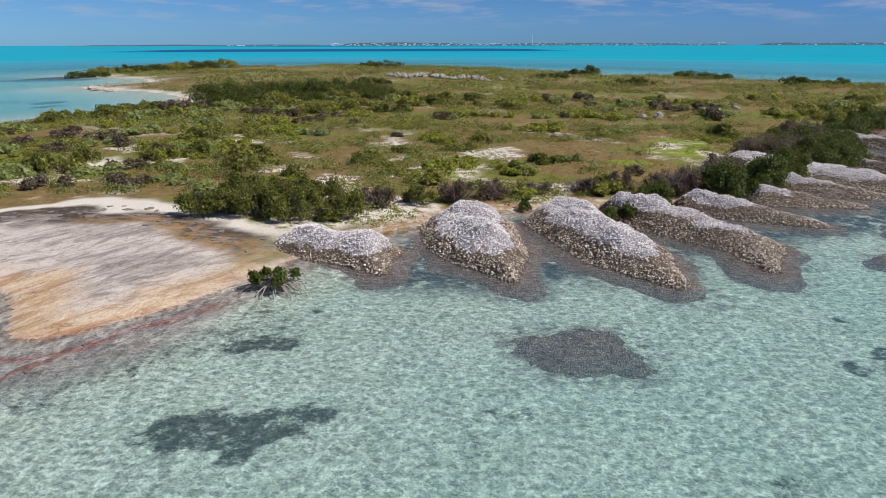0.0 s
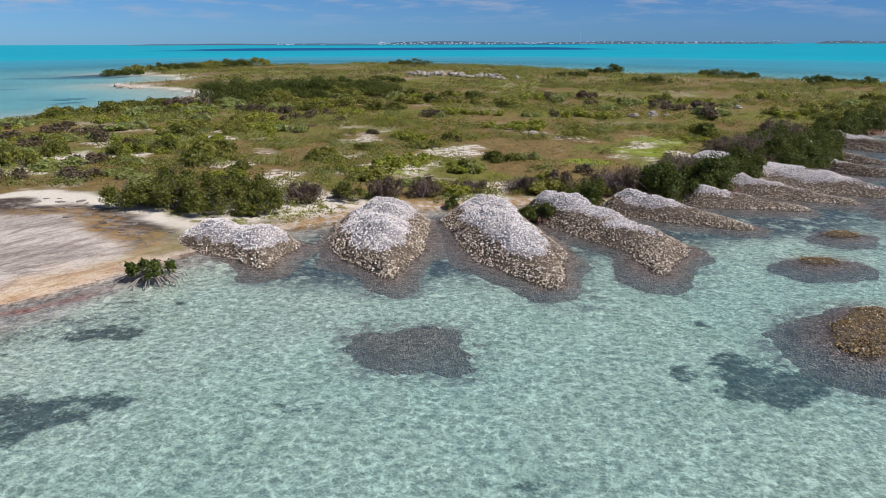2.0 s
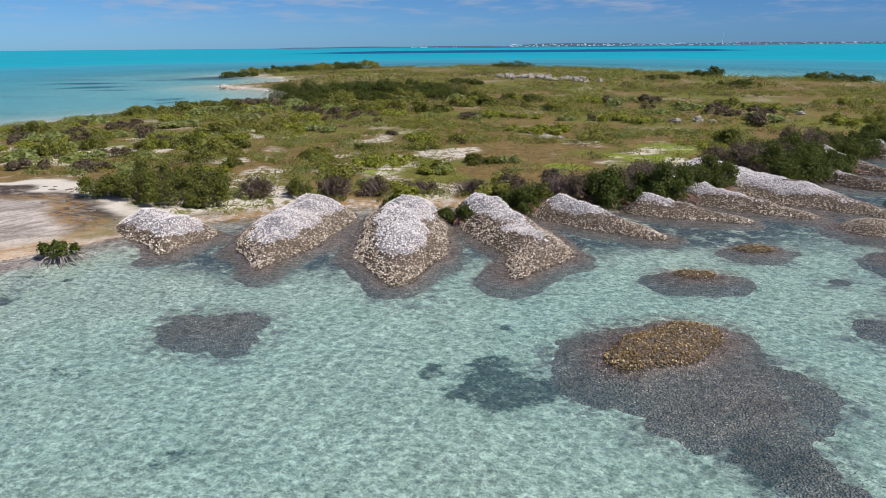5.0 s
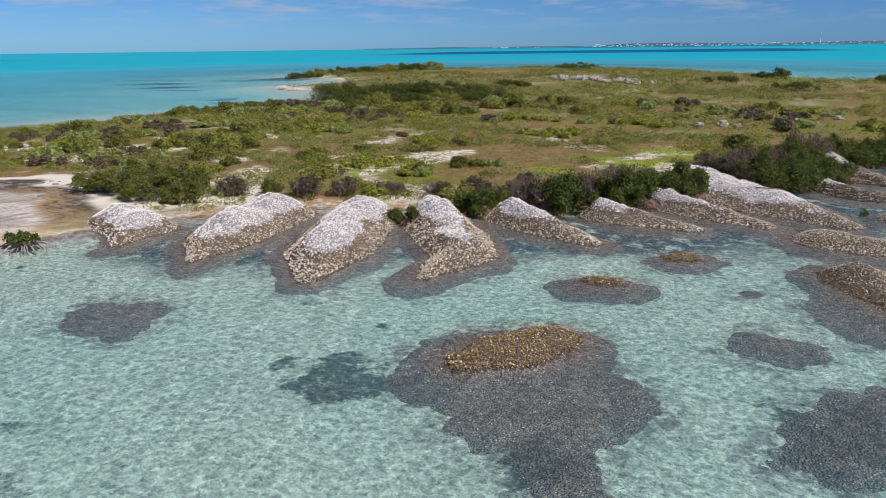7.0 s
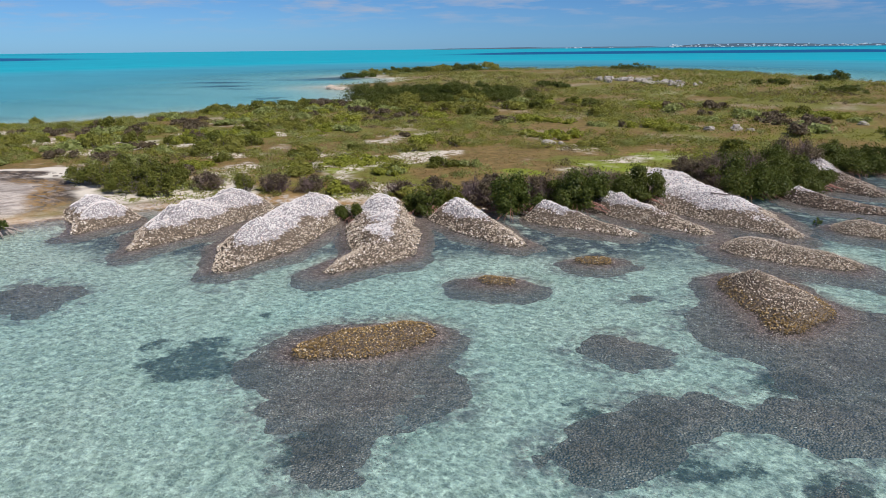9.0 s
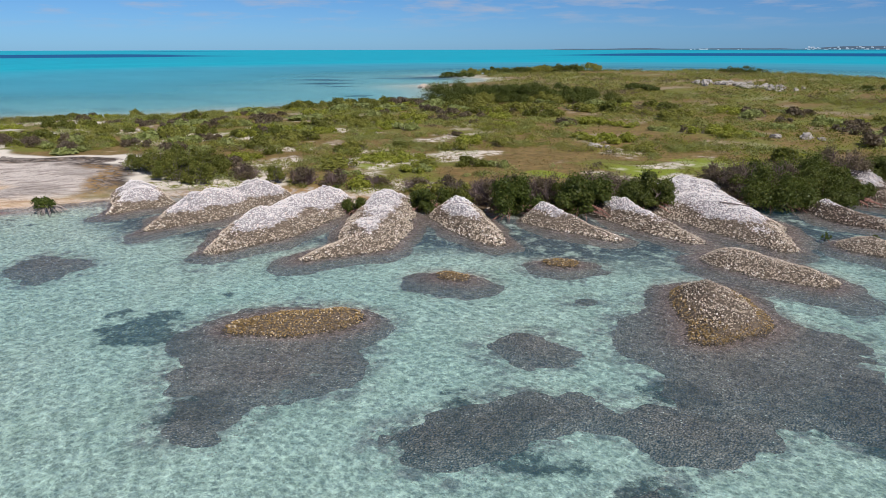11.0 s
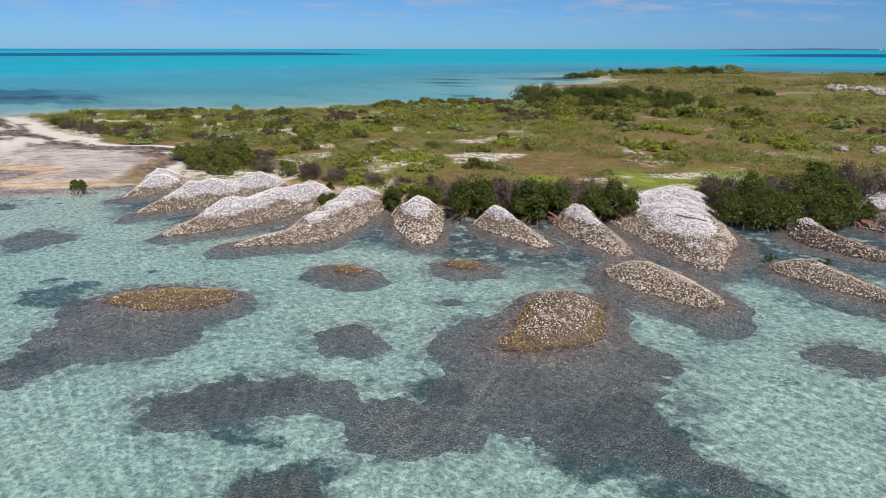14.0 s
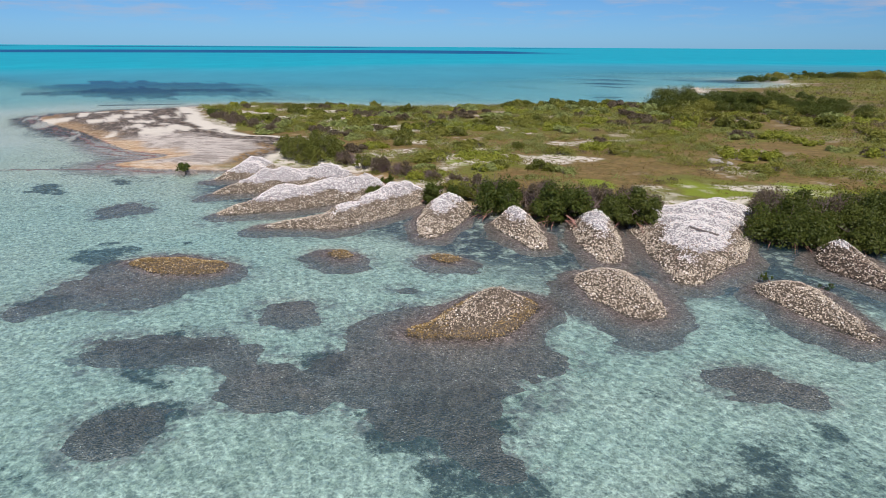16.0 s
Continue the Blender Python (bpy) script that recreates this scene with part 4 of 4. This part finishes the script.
def mangrove(seed, rx, ry, h, leaves, roots, label, size=0.072, low=0.34, splay=1.0, wood=None):
    ob = new("mangrove")
    tagged(ob, label, "mangrove")
    rng = np.random.default_rng(seed)
    wood = wood or ROOT
    for k in range(7):
        child("branch", twigs_mesh(seed + 31 * k, rx * 0.8, ry * 0.8, h * 0.8, 1, 0.02, DEAD_TWIG), ob)
    child("foliage", crown_mesh(seed + 1, rx, ry, h, int(16 + 14 * rx * ry), leaves, size, LEAF_MANGROVE, low, 0.5, 0.25), ob)
    for k in range(roots):
        a = rng.uniform(0, 2 * math.pi)
        r, top = rng.uniform(0.6, 1.1) * splay, h * (rng.uniform(0.12, 0.30) if splay == 1.0 else rng.uniform(0.28, 0.5))
        c, s = math.cos(a), math.sin(a)
        lean = 0.35 if splay == 1.0 else 0.1
        path = [(rx * lean * c, ry * lean * s, top), (rx * 0.62 * r * c, ry * 0.62 * r * s, top * 0.8), (rx * 0.92 * r * c, ry * 0.92 * r * s, top * 0.3), (rx * 1.03 * r * c, ry * 1.03 * r * s, -0.35)]
        child("prop_root", mesh_from(*sticks([path], 0.036 if splay == 1.0 else 0.03, 4), (wood,)), ob)
    return ob


def base_at(x, y):
    return float(max(ground_height(np.array([x]), np.array([y]))[0], heaps_height(np.array([float(x)]), np.array([float(y)]))[0], -0.25))


def plant(ob, x, y, turn=0.0, scale=1.0, sink=0.03):
    ob.matrix_basis = Matrix.LocRotScale((x, y, base_at(x, y) - sink), Euler((0, 0, turn)), (scale, scale, scale))
    return ob


# mangroves among the mounds
small = mangrove(500, 1.2, 0.85, 1.0, 1300, 46, "small lone mangrove on arching grey prop roots by the shore", 0.075, 0.62, 1.35, GREY_ROOT)
plant(small, -8.7, 26.5)
for i, (x, y, rx, ry, h) in enumerate(((7.4, 38.6, 1.3, 0.9, 0.95), (9.9, 42.4, 1.7, 1.4, 1.9), (14.9, 44.5, 2.3, 1.9, 2.6), (18.2, 47.1, 2.4, 1.9, 2.6), (20.8, 50.6, 2.3, 2.0, 2.4),
                                       (26.4, 57.4, 2.8, 2.3, 2.8), (28.6, 59.8, 2.3, 2.0, 2.3), (27.3, 63.5, 2.8, 2.4, 2.6), (33.6, 71.0, 2.4, 2.2, 2.0), (24.3, 61.0, 2.5, 2.2, 2.0), (31.6, 68.8, 2.2, 2.0, 2.2), (36.8, 76.0, 2.8, 2.4, 2.4), (41.0, 80.4, 3.0, 2.4, 2.4), (46.0, 85.0, 3.2, 2.6, 2.4), (30.6, 61.4, 1.8, 1.6, 1.8), (2.0, 41.2, 0.7, 0.6, 0.7))):
    plant(mangrove(510 + 3 * i, rx, ry, h, int(2300 * rx * ry * (1 + 0.3 * h)), 34, "dense dark green mangrove with reddish prop roots between shell mounds", low=0.16), x, y)

for i, (x, y) in enumerate(((31.3, 50.7), (33.2, 52.4))):
    plant(mangrove(560 + i, 0.35, 0.3, 0.5, 160, 5, "mangrove seedling standing in shallow water by a shell mound", 0.06), x, y)

# shrubs behind the mounds
for i, (x, y, rx, ry, h, kind) in enumerate((
        (-15.5, 37.0, 1.9, 1.6, 1.6, 0), (-13.0, 36.8, 2.0, 1.7, 1.9, 0), (-10.4, 36.6, 1.9, 1.6, 1.9, 0), (-8.0, 37.2, 1.7, 1.5, 1.7, 0), (-14.0, 39.5, 2.2, 1.8, 1.9, 0), (-10.5, 39.4, 2.2, 1.8, 1.9, 0),
        (-6.5, 40.2, 1.5, 1.2, 1.3, 2), (-4.2, 41.0, 1.4, 1.1, 1.3, 0), (-2.0, 42.0, 1.4, 1.2, 1.4, 2), (0.2, 43.0, 1.2, 1.1, 1.3, 2), (3.0, 44.6, 1.2, 1.0, 0.9, 2), (6.0, 45.4, 1.4, 1.1, 1.1, 2),
        (8.6, 46.0, 1.3, 1.2, 1.2, 2), (11.8, 46.6, 1.5, 1.3, 1.4, 2), (14.0, 48.4, 1.5, 1.3, 1.6, 2), (16.6, 51.0, 1.7, 1.5, 1.7, 2), (17.0, 52.0, 1.6, 1.4, 1.4, 2), (22.4, 60.6, 1.9, 1.6, 1.8, 2), (24.6, 64.4, 2.0, 1.8, 1.7, 2), (30.8, 74.4, 2.2, 1.9, 1.7, 0),
        (12.2, 45.4, 1.6, 1.3, 1.9, 2), (15.4, 47.4, 1.8, 1.5, 2.2, 2), (17.2, 49.6, 1.7, 1.5, 2.0, 2), (17.6, 53.6, 1.7, 1.5, 1.5, 2), (24.2, 59.4, 2.2, 1.8, 2.5, 2), (26.2, 61.2, 2.2, 1.8, 2.4, 2), (24.4, 58.4, 1.7, 1.5, 1.9, 2), (28.6, 66.8, 2.2, 1.9, 2.2, 2), (30.4, 70.2, 2.2, 1.9, 2.2, 1), (10.2, 44.6, 1.3, 1.2, 1.5, 0),
        (-49.0, 33.6, 2.4, 1.5, 1.0, 2), (-45.0, 34.4, 2.6, 1.6, 1.1, 2), (-41.0, 34.6, 2.6, 1.6, 1.1, 2), (-36.4, 36.6, 2.2, 1.5, 1.0, 2), (-53.5, 33.6, 2.2, 1.5, 1.1, 1), (-31.5, 37.6, 1.8, 1.2, 0.9, 2))):
    mat, word = ((LEAF_HEDGE, "olive green"), (LEAF_MANGROVE, "dark green"), (LEAF_DRY, "half withered purple-brown"))[kind]
    ob = shrub("coastal_shrub", f"{word} coastal shrub behind the shell mounds", 600 + 2 * i, rx, ry, h, mat, int((1300 if kind == 2 else 2600) * rx * ry), 0.06 if kind == 2 else 0.07, int(34 + 12 * rx), 110 if kind == 2 else 24, 0.8, 0.12, stem=DEAD_TWIG if kind == 2 else TWIG, blob=0.22)
    plant(ob, x, y)


# low scrub over the island, in a few kinds
KINDS = [
    ("olive", LEAF_OLIVE, "olive green rounded scrub bush on sandy ground", 0.55),
    ("green", LEAF_HEDGE, "dark green low scrub bush on sandy ground", 0.5),
    ("lime", LEAF_LIME, "yellow-green low bush on sandy ground", 0.4),
    ("grey", LEAF_BLUE, "grey-green broad-leaved bush on sandy ground", 0.45),
    ("dry", LEAF_DRY, "withered brown scrub bush on sandy ground", 0.45),
]
SCRUB = []
for i, (_, mat, label, h) in enumerate(KINDS):
    for v in range(2):
        ob = shrub("scrub_bush", label, 700 + 10 * i + 4 * v, 1.0, 0.85 - 0.1 * v, h, mat, 1700, 0.075 if i != 3 else 0.10, 26, 10, 0.6, 0.05, blob=0.42)
        ob["group"] = "scrub on the island"
        SCRUB.append(ob)


def scatter_scrub():
    rng = np.random.default_rng(9)
    n = 3000
    y = 34 + 84 * rng.uniform(0, 1, n) ** 1.2
    x = -75 + 150 * rng.uniform(0, 1, n)
    sd = inland(x, y)
    dens = fbm(x, y, 9, 3, 51) + 0.45 * step(-x, 0, 18) + 0.25 * step(y, 70, 90)
    clear = np.hypot((x - 13) / 11, (y - 62) / 9) < 1
    ok = (sd > 2.5) & (dens + rng.uniform(-0.5, 0.5, n) > 0.05) & ~(clear & (rng.uniform(0, 1, n) < 0.93))
    ok &= ~((x < -9) & (y < beach_edge(x) + 1.0))
    ok &= np.abs(x - 3 - (y - 45) * 0.25) < 40 + (y - 30) * 0.8
    idx, used = np.nonzero(ok)[0], 0
    for k in idx:
        if used >= 300:
            break
        kind = int(np.clip((vnoise(np.array([x[k] / 14]), np.array([y[k] / 14]), 61)[0] * 7 - 1) + rng.normal(0, 0.8), 0, 4.15))
        src = SCRUB[kind * 2 + int(rng.integers(0, 2))]
        s = rng.uniform(0.85, 1.8) * (1 + 0.3 * step(y[k], 60, 100))
        m = Matrix.LocRotScale((x[k], y[k], base_at(x[k], y[k]) - 0.04), Euler((0, 0, rng.uniform(0, 6.28))), None)
        ob = copy_thing(src, m)
        wide = 1.5 if kind == 3 else 1.15
        ob.scale = (s * wide, s * wide, s * rng.uniform(0.8, 1.15))
        used += 1


scatter_scrub()


def western_scrub():
    rng = np.random.default_rng(19)
    made = 0
    while made < 70:
        x, y = rng.uniform(-70, -22), rng.uniform(33, 62)
        if y < beach_edge(x) + 0.8 or float(inland(np.array([x]), np.array([y]))[0]) < 2:
            continue
        src = SCRUB[int(rng.choice((0, 1, 2, 3, 4, 5, 8, 9)))]
        ob = copy_thing(src, Matrix.LocRotScale((x, y, base_at(x, y) - 0.04), Euler((0, 0, rng.uniform(0, 6.28))), None))
        k = rng.uniform(0.9, 1.8)
        ob.scale = (k, k, k * rng.uniform(0.8, 1.3))
        made += 1


western_scrub()
for i, ob in enumerate(SCRUB):
    plant(ob, -22 + 4.1 * i, 47 + (i * 5) % 9, i, 1.1)


def low_cover(name, label, seed, places, leaves, radius, height, size, mats, weights):
    """Low plants as one mass: small domes of leaves at those places, the kind following the lie of the land."""
    rng = np.random.default_rng(seed)
    x, y = places
    n = len(x)
    z = ground_height(x, y)
    kind = vnoise(x / 9.0, y / 9.0, seed + 3) * 0.75 + rng.uniform(0, 0.4, n) - 0.08
    kind = np.searchsorted(np.cumsum(weights)[:-1], np.clip(kind, 0, 0.999))
    r = radius * rng.uniform(0.6, 1.5, n)
    k = np.repeat(np.arange(n), leaves)
    d = rng.normal(0, 1, (len(k), 3))
    d[:, 2] = np.abs(d[:, 2])
    d /= np.linalg.norm(d, axis=1)[:, None]
    c = np.stack([x[k], y[k], z[k]], 1) + d * np.stack([r[k], r[k], height * r[k] / radius], 1) * rng.uniform(0.55, 1.05, len(k))[:, None]
    co, fa = leaves_at(c, d, np.full(len(k), size), rng)
    ob = new(name, mesh_from(co, fa, mats, kind[k]))
    return tagged(ob, label, "scrub", kind="stuff")


def land_places(seed, n, x0, x1, y0, y1, thresh, size, keep_clear=True):
    rng = np.random.default_rng(seed)
    x, y = rng.uniform(x0, x1, n), rng.uniform(y0, y1, n)
    sd = inland(x, y)
    dens = fbm(x, y, size, 4, seed + 1) + rng.uniform(-0.25, 0.25, n)
    ok = (sd > 1.2) & (dens > thresh) & ~((x < -9) & (y < beach_edge(x) + 1.0 + 1.2 * fbm(x, y, 4, 2, 5)))
    if keep_clear:
        ok &= ~((np.hypot((x - 13) / 10, (y - 61) / 7) < 1) & (rng.uniform(0, 1, n) < 0.85))
    return x[ok], y[ok]


COVER = (LEAF_DRY, LEAF_OLIVE, LEAF_BLUE, LEAF_HEDGE, LEAF_LIME, STRAW)
low_cover("ground_scrub", "low olive and brown scrub covering the sandy ground", 81, land_places(82, 12000, -78, 60, 31, 80, 0.1, 4), 76, 0.70, 0.46, 0.064, COVER, (0.14, 0.26, 0.18, 0.12, 0.18, 0.12))
low_cover("island_scrub", "dense low olive scrub over the island", 83, land_places(84, 11000, -75, 95, 75, 150, -0.12, 12), 38, 0.75, 0.5, 0.088, COVER, (0.22, 0.32, 0.12, 0.16, 0.08, 0.10))
low_cover("far_scrub", "far dense olive scrub over the island", 85, land_places(86, 11000, -125, 115, 140, 300, -0.2, 20), 20, 1.3, 0.8, 0.16, COVER, (0.22, 0.34, 0.12, 0.18, 0.06, 0.08))
low_cover("dry_grass", "straw-coloured dry grass tufts on bare ground", 87, land_places(88, 6000, -45, 50, 42, 75, -0.3, 5, False), 9, 0.16, 0.14, 0.04, (STRAW, LEAF_OLIVE), (0.72, 0.28))


# far thickets, wooded spit and lone bushes on the skyline
def thicket(seed, rx, ry, h, leaves, size, mat, label):
    return shrub("thicket", label, seed, rx, ry, h, mat, leaves, size, int(12 + 2 * rx), 8, 0.3, 0.05, blob=0.42)


for i in range(8):
    u = i / 7
    plant(thicket(900 + 2 * i, 5.2, 4.4, 3.3 - 1.0 * u, 11000, 0.10, LEAF_MANGROVE, "large dark green thicket rising above the scrub"), -41.5 + 21 * u, 107 + 13 * u ** 1.4, 0.5 * i)
for i in range(5):
    u = i / 4
    plant(thicket(1900 + 2 * i, 4.0, 3.2, 2.0 - 0.4 * u, 6000, 0.10, LEAF_OLIVE if i in (1, 3) else LEAF_MANGROVE, "dark green thicket at the foot of a taller one"), -36.5 + 17 * u, 101 + 13 * u, 0.8 * i)
for i in range(8):
    u = i / 7
    plant(thicket(920 + 2 * i, 7.5, 7.0, 1.9 + 0.9 * u, 4500, 0.2, (LEAF_MANGROVE, LEAF_OLIVE)[i % 3 == 1], "wooded thicket on a low spit across the bay"), -122 + 18 * u, 210 + 62 * u, 0.7 * i)
for i, (x, y, r, h) in enumerate(((27, 198, 3.0, 2.2), (23, 201, 3.6, 1.3), (-37, 262, 7.0, 2.2), (-44, 266, 6.0, 1.8), (50, 183, 4.5, 1.9), (55, 180, 4.0, 1.6), (62, 150, 4.0, 1.6), (69, 150, 4.0, 1.3), (15, 175, 5.0, 1.2), (30, 150, 5, 1.4), (-25, 150, 5, 1.3))):
    plant(thicket(940 + 2 * i, r, r * 0.7, h, 2200, 0.18, LEAF_MANGROVE, "dark green bush standing out on the island's skyline"), x, y)


# rocks
def rock_mesh(seed, rx, ry, rz, mat):
    """A weathered block: a jittered, faceted lump."""
    rng = np.random.default_rng(seed)
    bm = bmesh.new()
    bmesh.ops.create_icosphere(bm, subdivisions=3, radius=1)
    for v in bm.verts:
        k = 1 + 0.35 * noise.noise(v.co * 1.5 + Vector((seed, 0, 0))) + 0.22 * noise.noise(v.co * 4.0 + Vector((0, seed, 0))) + rng.uniform(-0.05, 0.05)
        v.co = Vector((v.co.x * rx * k, v.co.y * ry * k, v.co.z * rz * k))
    me = bpy.data.meshes.new("rock")
    bm.to_mesh(me)
    bm.free()
    me.materials.append(mat)
    return me


def slab_mesh(seed, rx, ry, rz, mat):
    """A flat broken slab with angular edges."""
    rng = np.random.default_rng(seed)
    n = int(rng.integers(5, 8))
    a = np.sort(np.linspace(0, 2 * np.pi, n, endpoint=False) + rng.uniform(-0.35, 0.35, n))
    r = rng.uniform(0.6, 1.15, n)
    bm = bmesh.new()
    low = [bm.verts.new((rx * k * math.cos(t), ry * k * math.sin(t), -rz)) for t, k in zip(a, r)]
    top = [bm.verts.new((rx * k * 0.93 * math.cos(t), ry * k * 0.93 * math.sin(t), rz * rng.uniform(0.5, 1.1))) for t, k in zip(a, r)]
    bm.faces.new(top)
    for i in range(n):
        bm.faces.new((low[i], low[(i + 1) % n], top[(i + 1) % n], top[i]))
    me = bpy.data.meshes.new("slab")
    bm.to_mesh(me)
    bm.free()
    me.materials.append(mat)
    return me


def rock(name, label, seed, x, y, rx, ry, rz, mat, flat=False, group=""):
    ob = new(name, slab_mesh(seed, rx, ry, rz, mat) if flat else rock_mesh(seed, rx, ry, rz, mat))
    tagged(ob, label, "rock", group)
    plant(ob, x, y, seed * 1.7, 1.0, -rz * 0.25)
    return ob


for i, (x, y, r) in enumerate(((6.7, 70.5, 0.9), (7.8, 71.2, 0.6), (5.9, 71.4, 0.5), (18.5, 88, 0.9), (21, 90, 1.2), (22.5, 89.5, 0.7), (16, 86, 0.6), (33, 98, 0.8))):
    rock("limestone_boulder", "pale grey limestone boulder lying in low scrub", 30 + i, x, y, r * 0.7, r * 0.5, r * 0.4, ROCK)
rock("rock_islet", "low pale rock islet awash in the bay", 21, -76, 118.5, 3.0, 1.2, 0.18, ROCK)
for i, (x, y, r) in enumerate(((-52.6, 118.3, 1.6), (-51.2, 116.8, 1.1), (-54.4, 120.0, 1.3), (-53.4, 116.6, 0.8), (-84, 149, 1.6), (-88, 153, 1.4), (-80, 147, 1.3), (-90, 156, 1.0))):
    rock("shore_boulder", "pale limestone boulder on the far bay shore", 22 + i, x, y, r, r * 0.6, r * 0.4, PALE_ROCK)
rng = np.random.default_rng(77)
for i in range(64):
    u = rng.uniform(0, 1)
    rock("limestone_outcrop", "weathered pale limestone outcrop on a low ridge", 60 + i, -27 + 29 * u + rng.normal(0, 1), 188 - 24 * u + rng.normal(0, 3), rng.uniform(0.4, 1.3), rng.uniform(0.4, 1.0), rng.uniform(0.3, 0.8), ROCK, group="outcrops on the ridge")
rng = np.random.default_rng(78)
made = 0
while made < 60:
    x, y = rng.uniform(-34, -11), rng.uniform(20, 40)
    d = float(inland(np.array([x]), np.array([y]))[0])
    if 0.3 < d and 2.0 < beach_edge(x) - y < 4.6:
        r = rng.uniform(0.08, 0.26)
        dark = beach_edge(x) - y < 8
        rock("shore_slab", "flat dark grey limestone slab on the shore" if dark else "flat pale weathered limestone slab on the shore", 100 + made, x, y, r * 1.9, r * 1.3, 0.03, SLAB if dark else PALE_ROCK, True, "slabs on the shore")
        made += 1

# a sunken ledge off the point
rng = np.random.default_rng(79)
for i in range(22):
    u = i / 21
    x, y = -13.4 - 4.2 * u + rng.normal(0, 0.12), 20.9 - 9.8 * u + rng.normal(0, 0.12)
    rock("ledge_slab", "reddish rock slab of a sunken ledge off the shore", 300 + i, x, y, rng.uniform(0.4, 0.65), rng.uniform(0.12, 0.2), 0.03, RED_ROCK, True, "slabs of the sunken ledge").rotation_euler = (0, 0, 1.16 + rng.normal(0, 0.25))

# plank washed up on the mounds
plank = bmesh.new()
bmesh.ops.create_cube(plank, size=1, matrix=Matrix.Diagonal((1.7, 0.16, 0.06, 1)))
bmesh.ops.bevel(plank, geom=plank.edges[:], offset=0.012, segments=1)
me = bpy.data.meshes.new("driftwood")
plank.to_mesh(me)
me.materials.append(TWIG)
ob = tagged(new("driftwood_plank", me), "weathered grey driftwood plank lying on a shell mound", "driftwood")
ob.matrix_basis = pose(26.1, 51.4, base_at(26.1, 51.4) + 0.08, 0, 6, 25)


# ---- far shore ----
def distant_land(seed, a0, a1, low, high, label):
    """A low coast on the horizon between two bearings, in degrees left of north."""
    n = 120
    a = np.radians(np.linspace(a0, a1, n))
    t = np.linspace(0, 1, n)
    h = (low + (high - low) * np.clip(0.5 + 0.9 * fbm(t * 9, t * 0 + seed, 1.6, 4, seed), 0, 1)) * np.minimum(1, np.minimum(t, 1 - t) * 12)
    rows = []
    for r, k in ((3150, -0.05), (3190, 0.55), (3260, 1.0), (3400, 0.0)):
        rows.append(np.stack([-np.sin(a) * r, np.cos(a) * r, h * k], 1))
    co = np.concatenate(rows)
    i = (np.arange(3)[:, None] * n + np.arange(n - 1)[None]).ravel()
    ob = new("distant_coast", mesh_from(co, np.stack([i, i + 1, i + 1 + n, i + n], 1), (HAZED_LAND,), None, True))
    tagged(ob, label, "coast", kind="structure")
    return a, h


def town(seed, a0, a1, count, top):
    rng = np.random.default_rng(seed)
    cos, fas, base = [], [], 0
    for _ in range(count):
        a, r, z = math.radians(a0 + (a1 - a0) * rng.uniform()), rng.uniform(3110, 3145), rng.uniform(0, 1) ** 1.5 * top * 0.74
        w, d, h = rng.uniform(3, 12) ** 1.0, 8, rng.uniform(1.2, 2.6)
        u, v = np.array((math.cos(a), math.sin(a), 0)), np.array((-math.sin(a), math.cos(a), 0))
        c = v * r
        for zz in (z - 1, z + h):
            for su, sv in ((-1, -1), (1, -1), (1, 1), (-1, 1)):
                cos.append(c + u * su * w / 2 + v * sv * d / 2 + (0, 0, zz))
        cos += [c - u * w * 0.3 + (0, 0, z + h * 1.35), c + u * w * 0.3 + (0, 0, z + h * 1.35)]
        q = base
        fas += [(q, q + 1, q + 5, q + 4), (q + 1, q + 2, q + 6, q + 5), (q + 2, q + 3, q + 7, q + 6), (q + 3, q, q + 4, q + 7), (q + 4, q + 5, q + 9, q + 8), (q + 6, q + 7, q + 8, q + 9), (q + 5, q + 6, q + 9, q + 9), (q + 7, q + 4, q + 8, q + 8)]
        base += 10
    bm = bmesh.new()
    vs = [bm.verts.new(c) for c in cos]
    for f in fas:
        bm.faces.new([vs[j] for j in dict.fromkeys(f)])
    me = bpy.data.meshes.new("town")
    bm.to_mesh(me)
    bm.free()
    me.materials.append(FAR_WALL)
    tagged(new("distant_town", me), "pale houses of a far town along the horizon", "town", kind="stuff")


distant_land(3, 13.5, -18.5, 6, 14, "low hazy blue-green coast on the horizon")
distant_land(7, -19.5, -30.0, 6, 15, "low hazy headland on the horizon")
distant_land(9, 31.0, 12.5, 3, 6, "thin low coast on the horizon")
town(5, 12.5, -17.5, 210, 12)
town(6, -20.5, -29.5, 26, 12)
town(8, 21.0, 16.5, 9, 2)
mast = sticks([[(176, 3170, 0), (176, 3170, 46)]], 1.4, 4)
tagged(new("radio_mast", mesh_from(*mast, (FAR_WALL,))), "thin radio mast rising over the far town", "mast")

# ---- to metres ----
for ob in list(scene.objects):
    if ob.parent is None and ob.type in ("MESH", "EMPTY"):
        ob.matrix_basis = Matrix.Scale(SIZE, 4) @ ob.matrix_basis
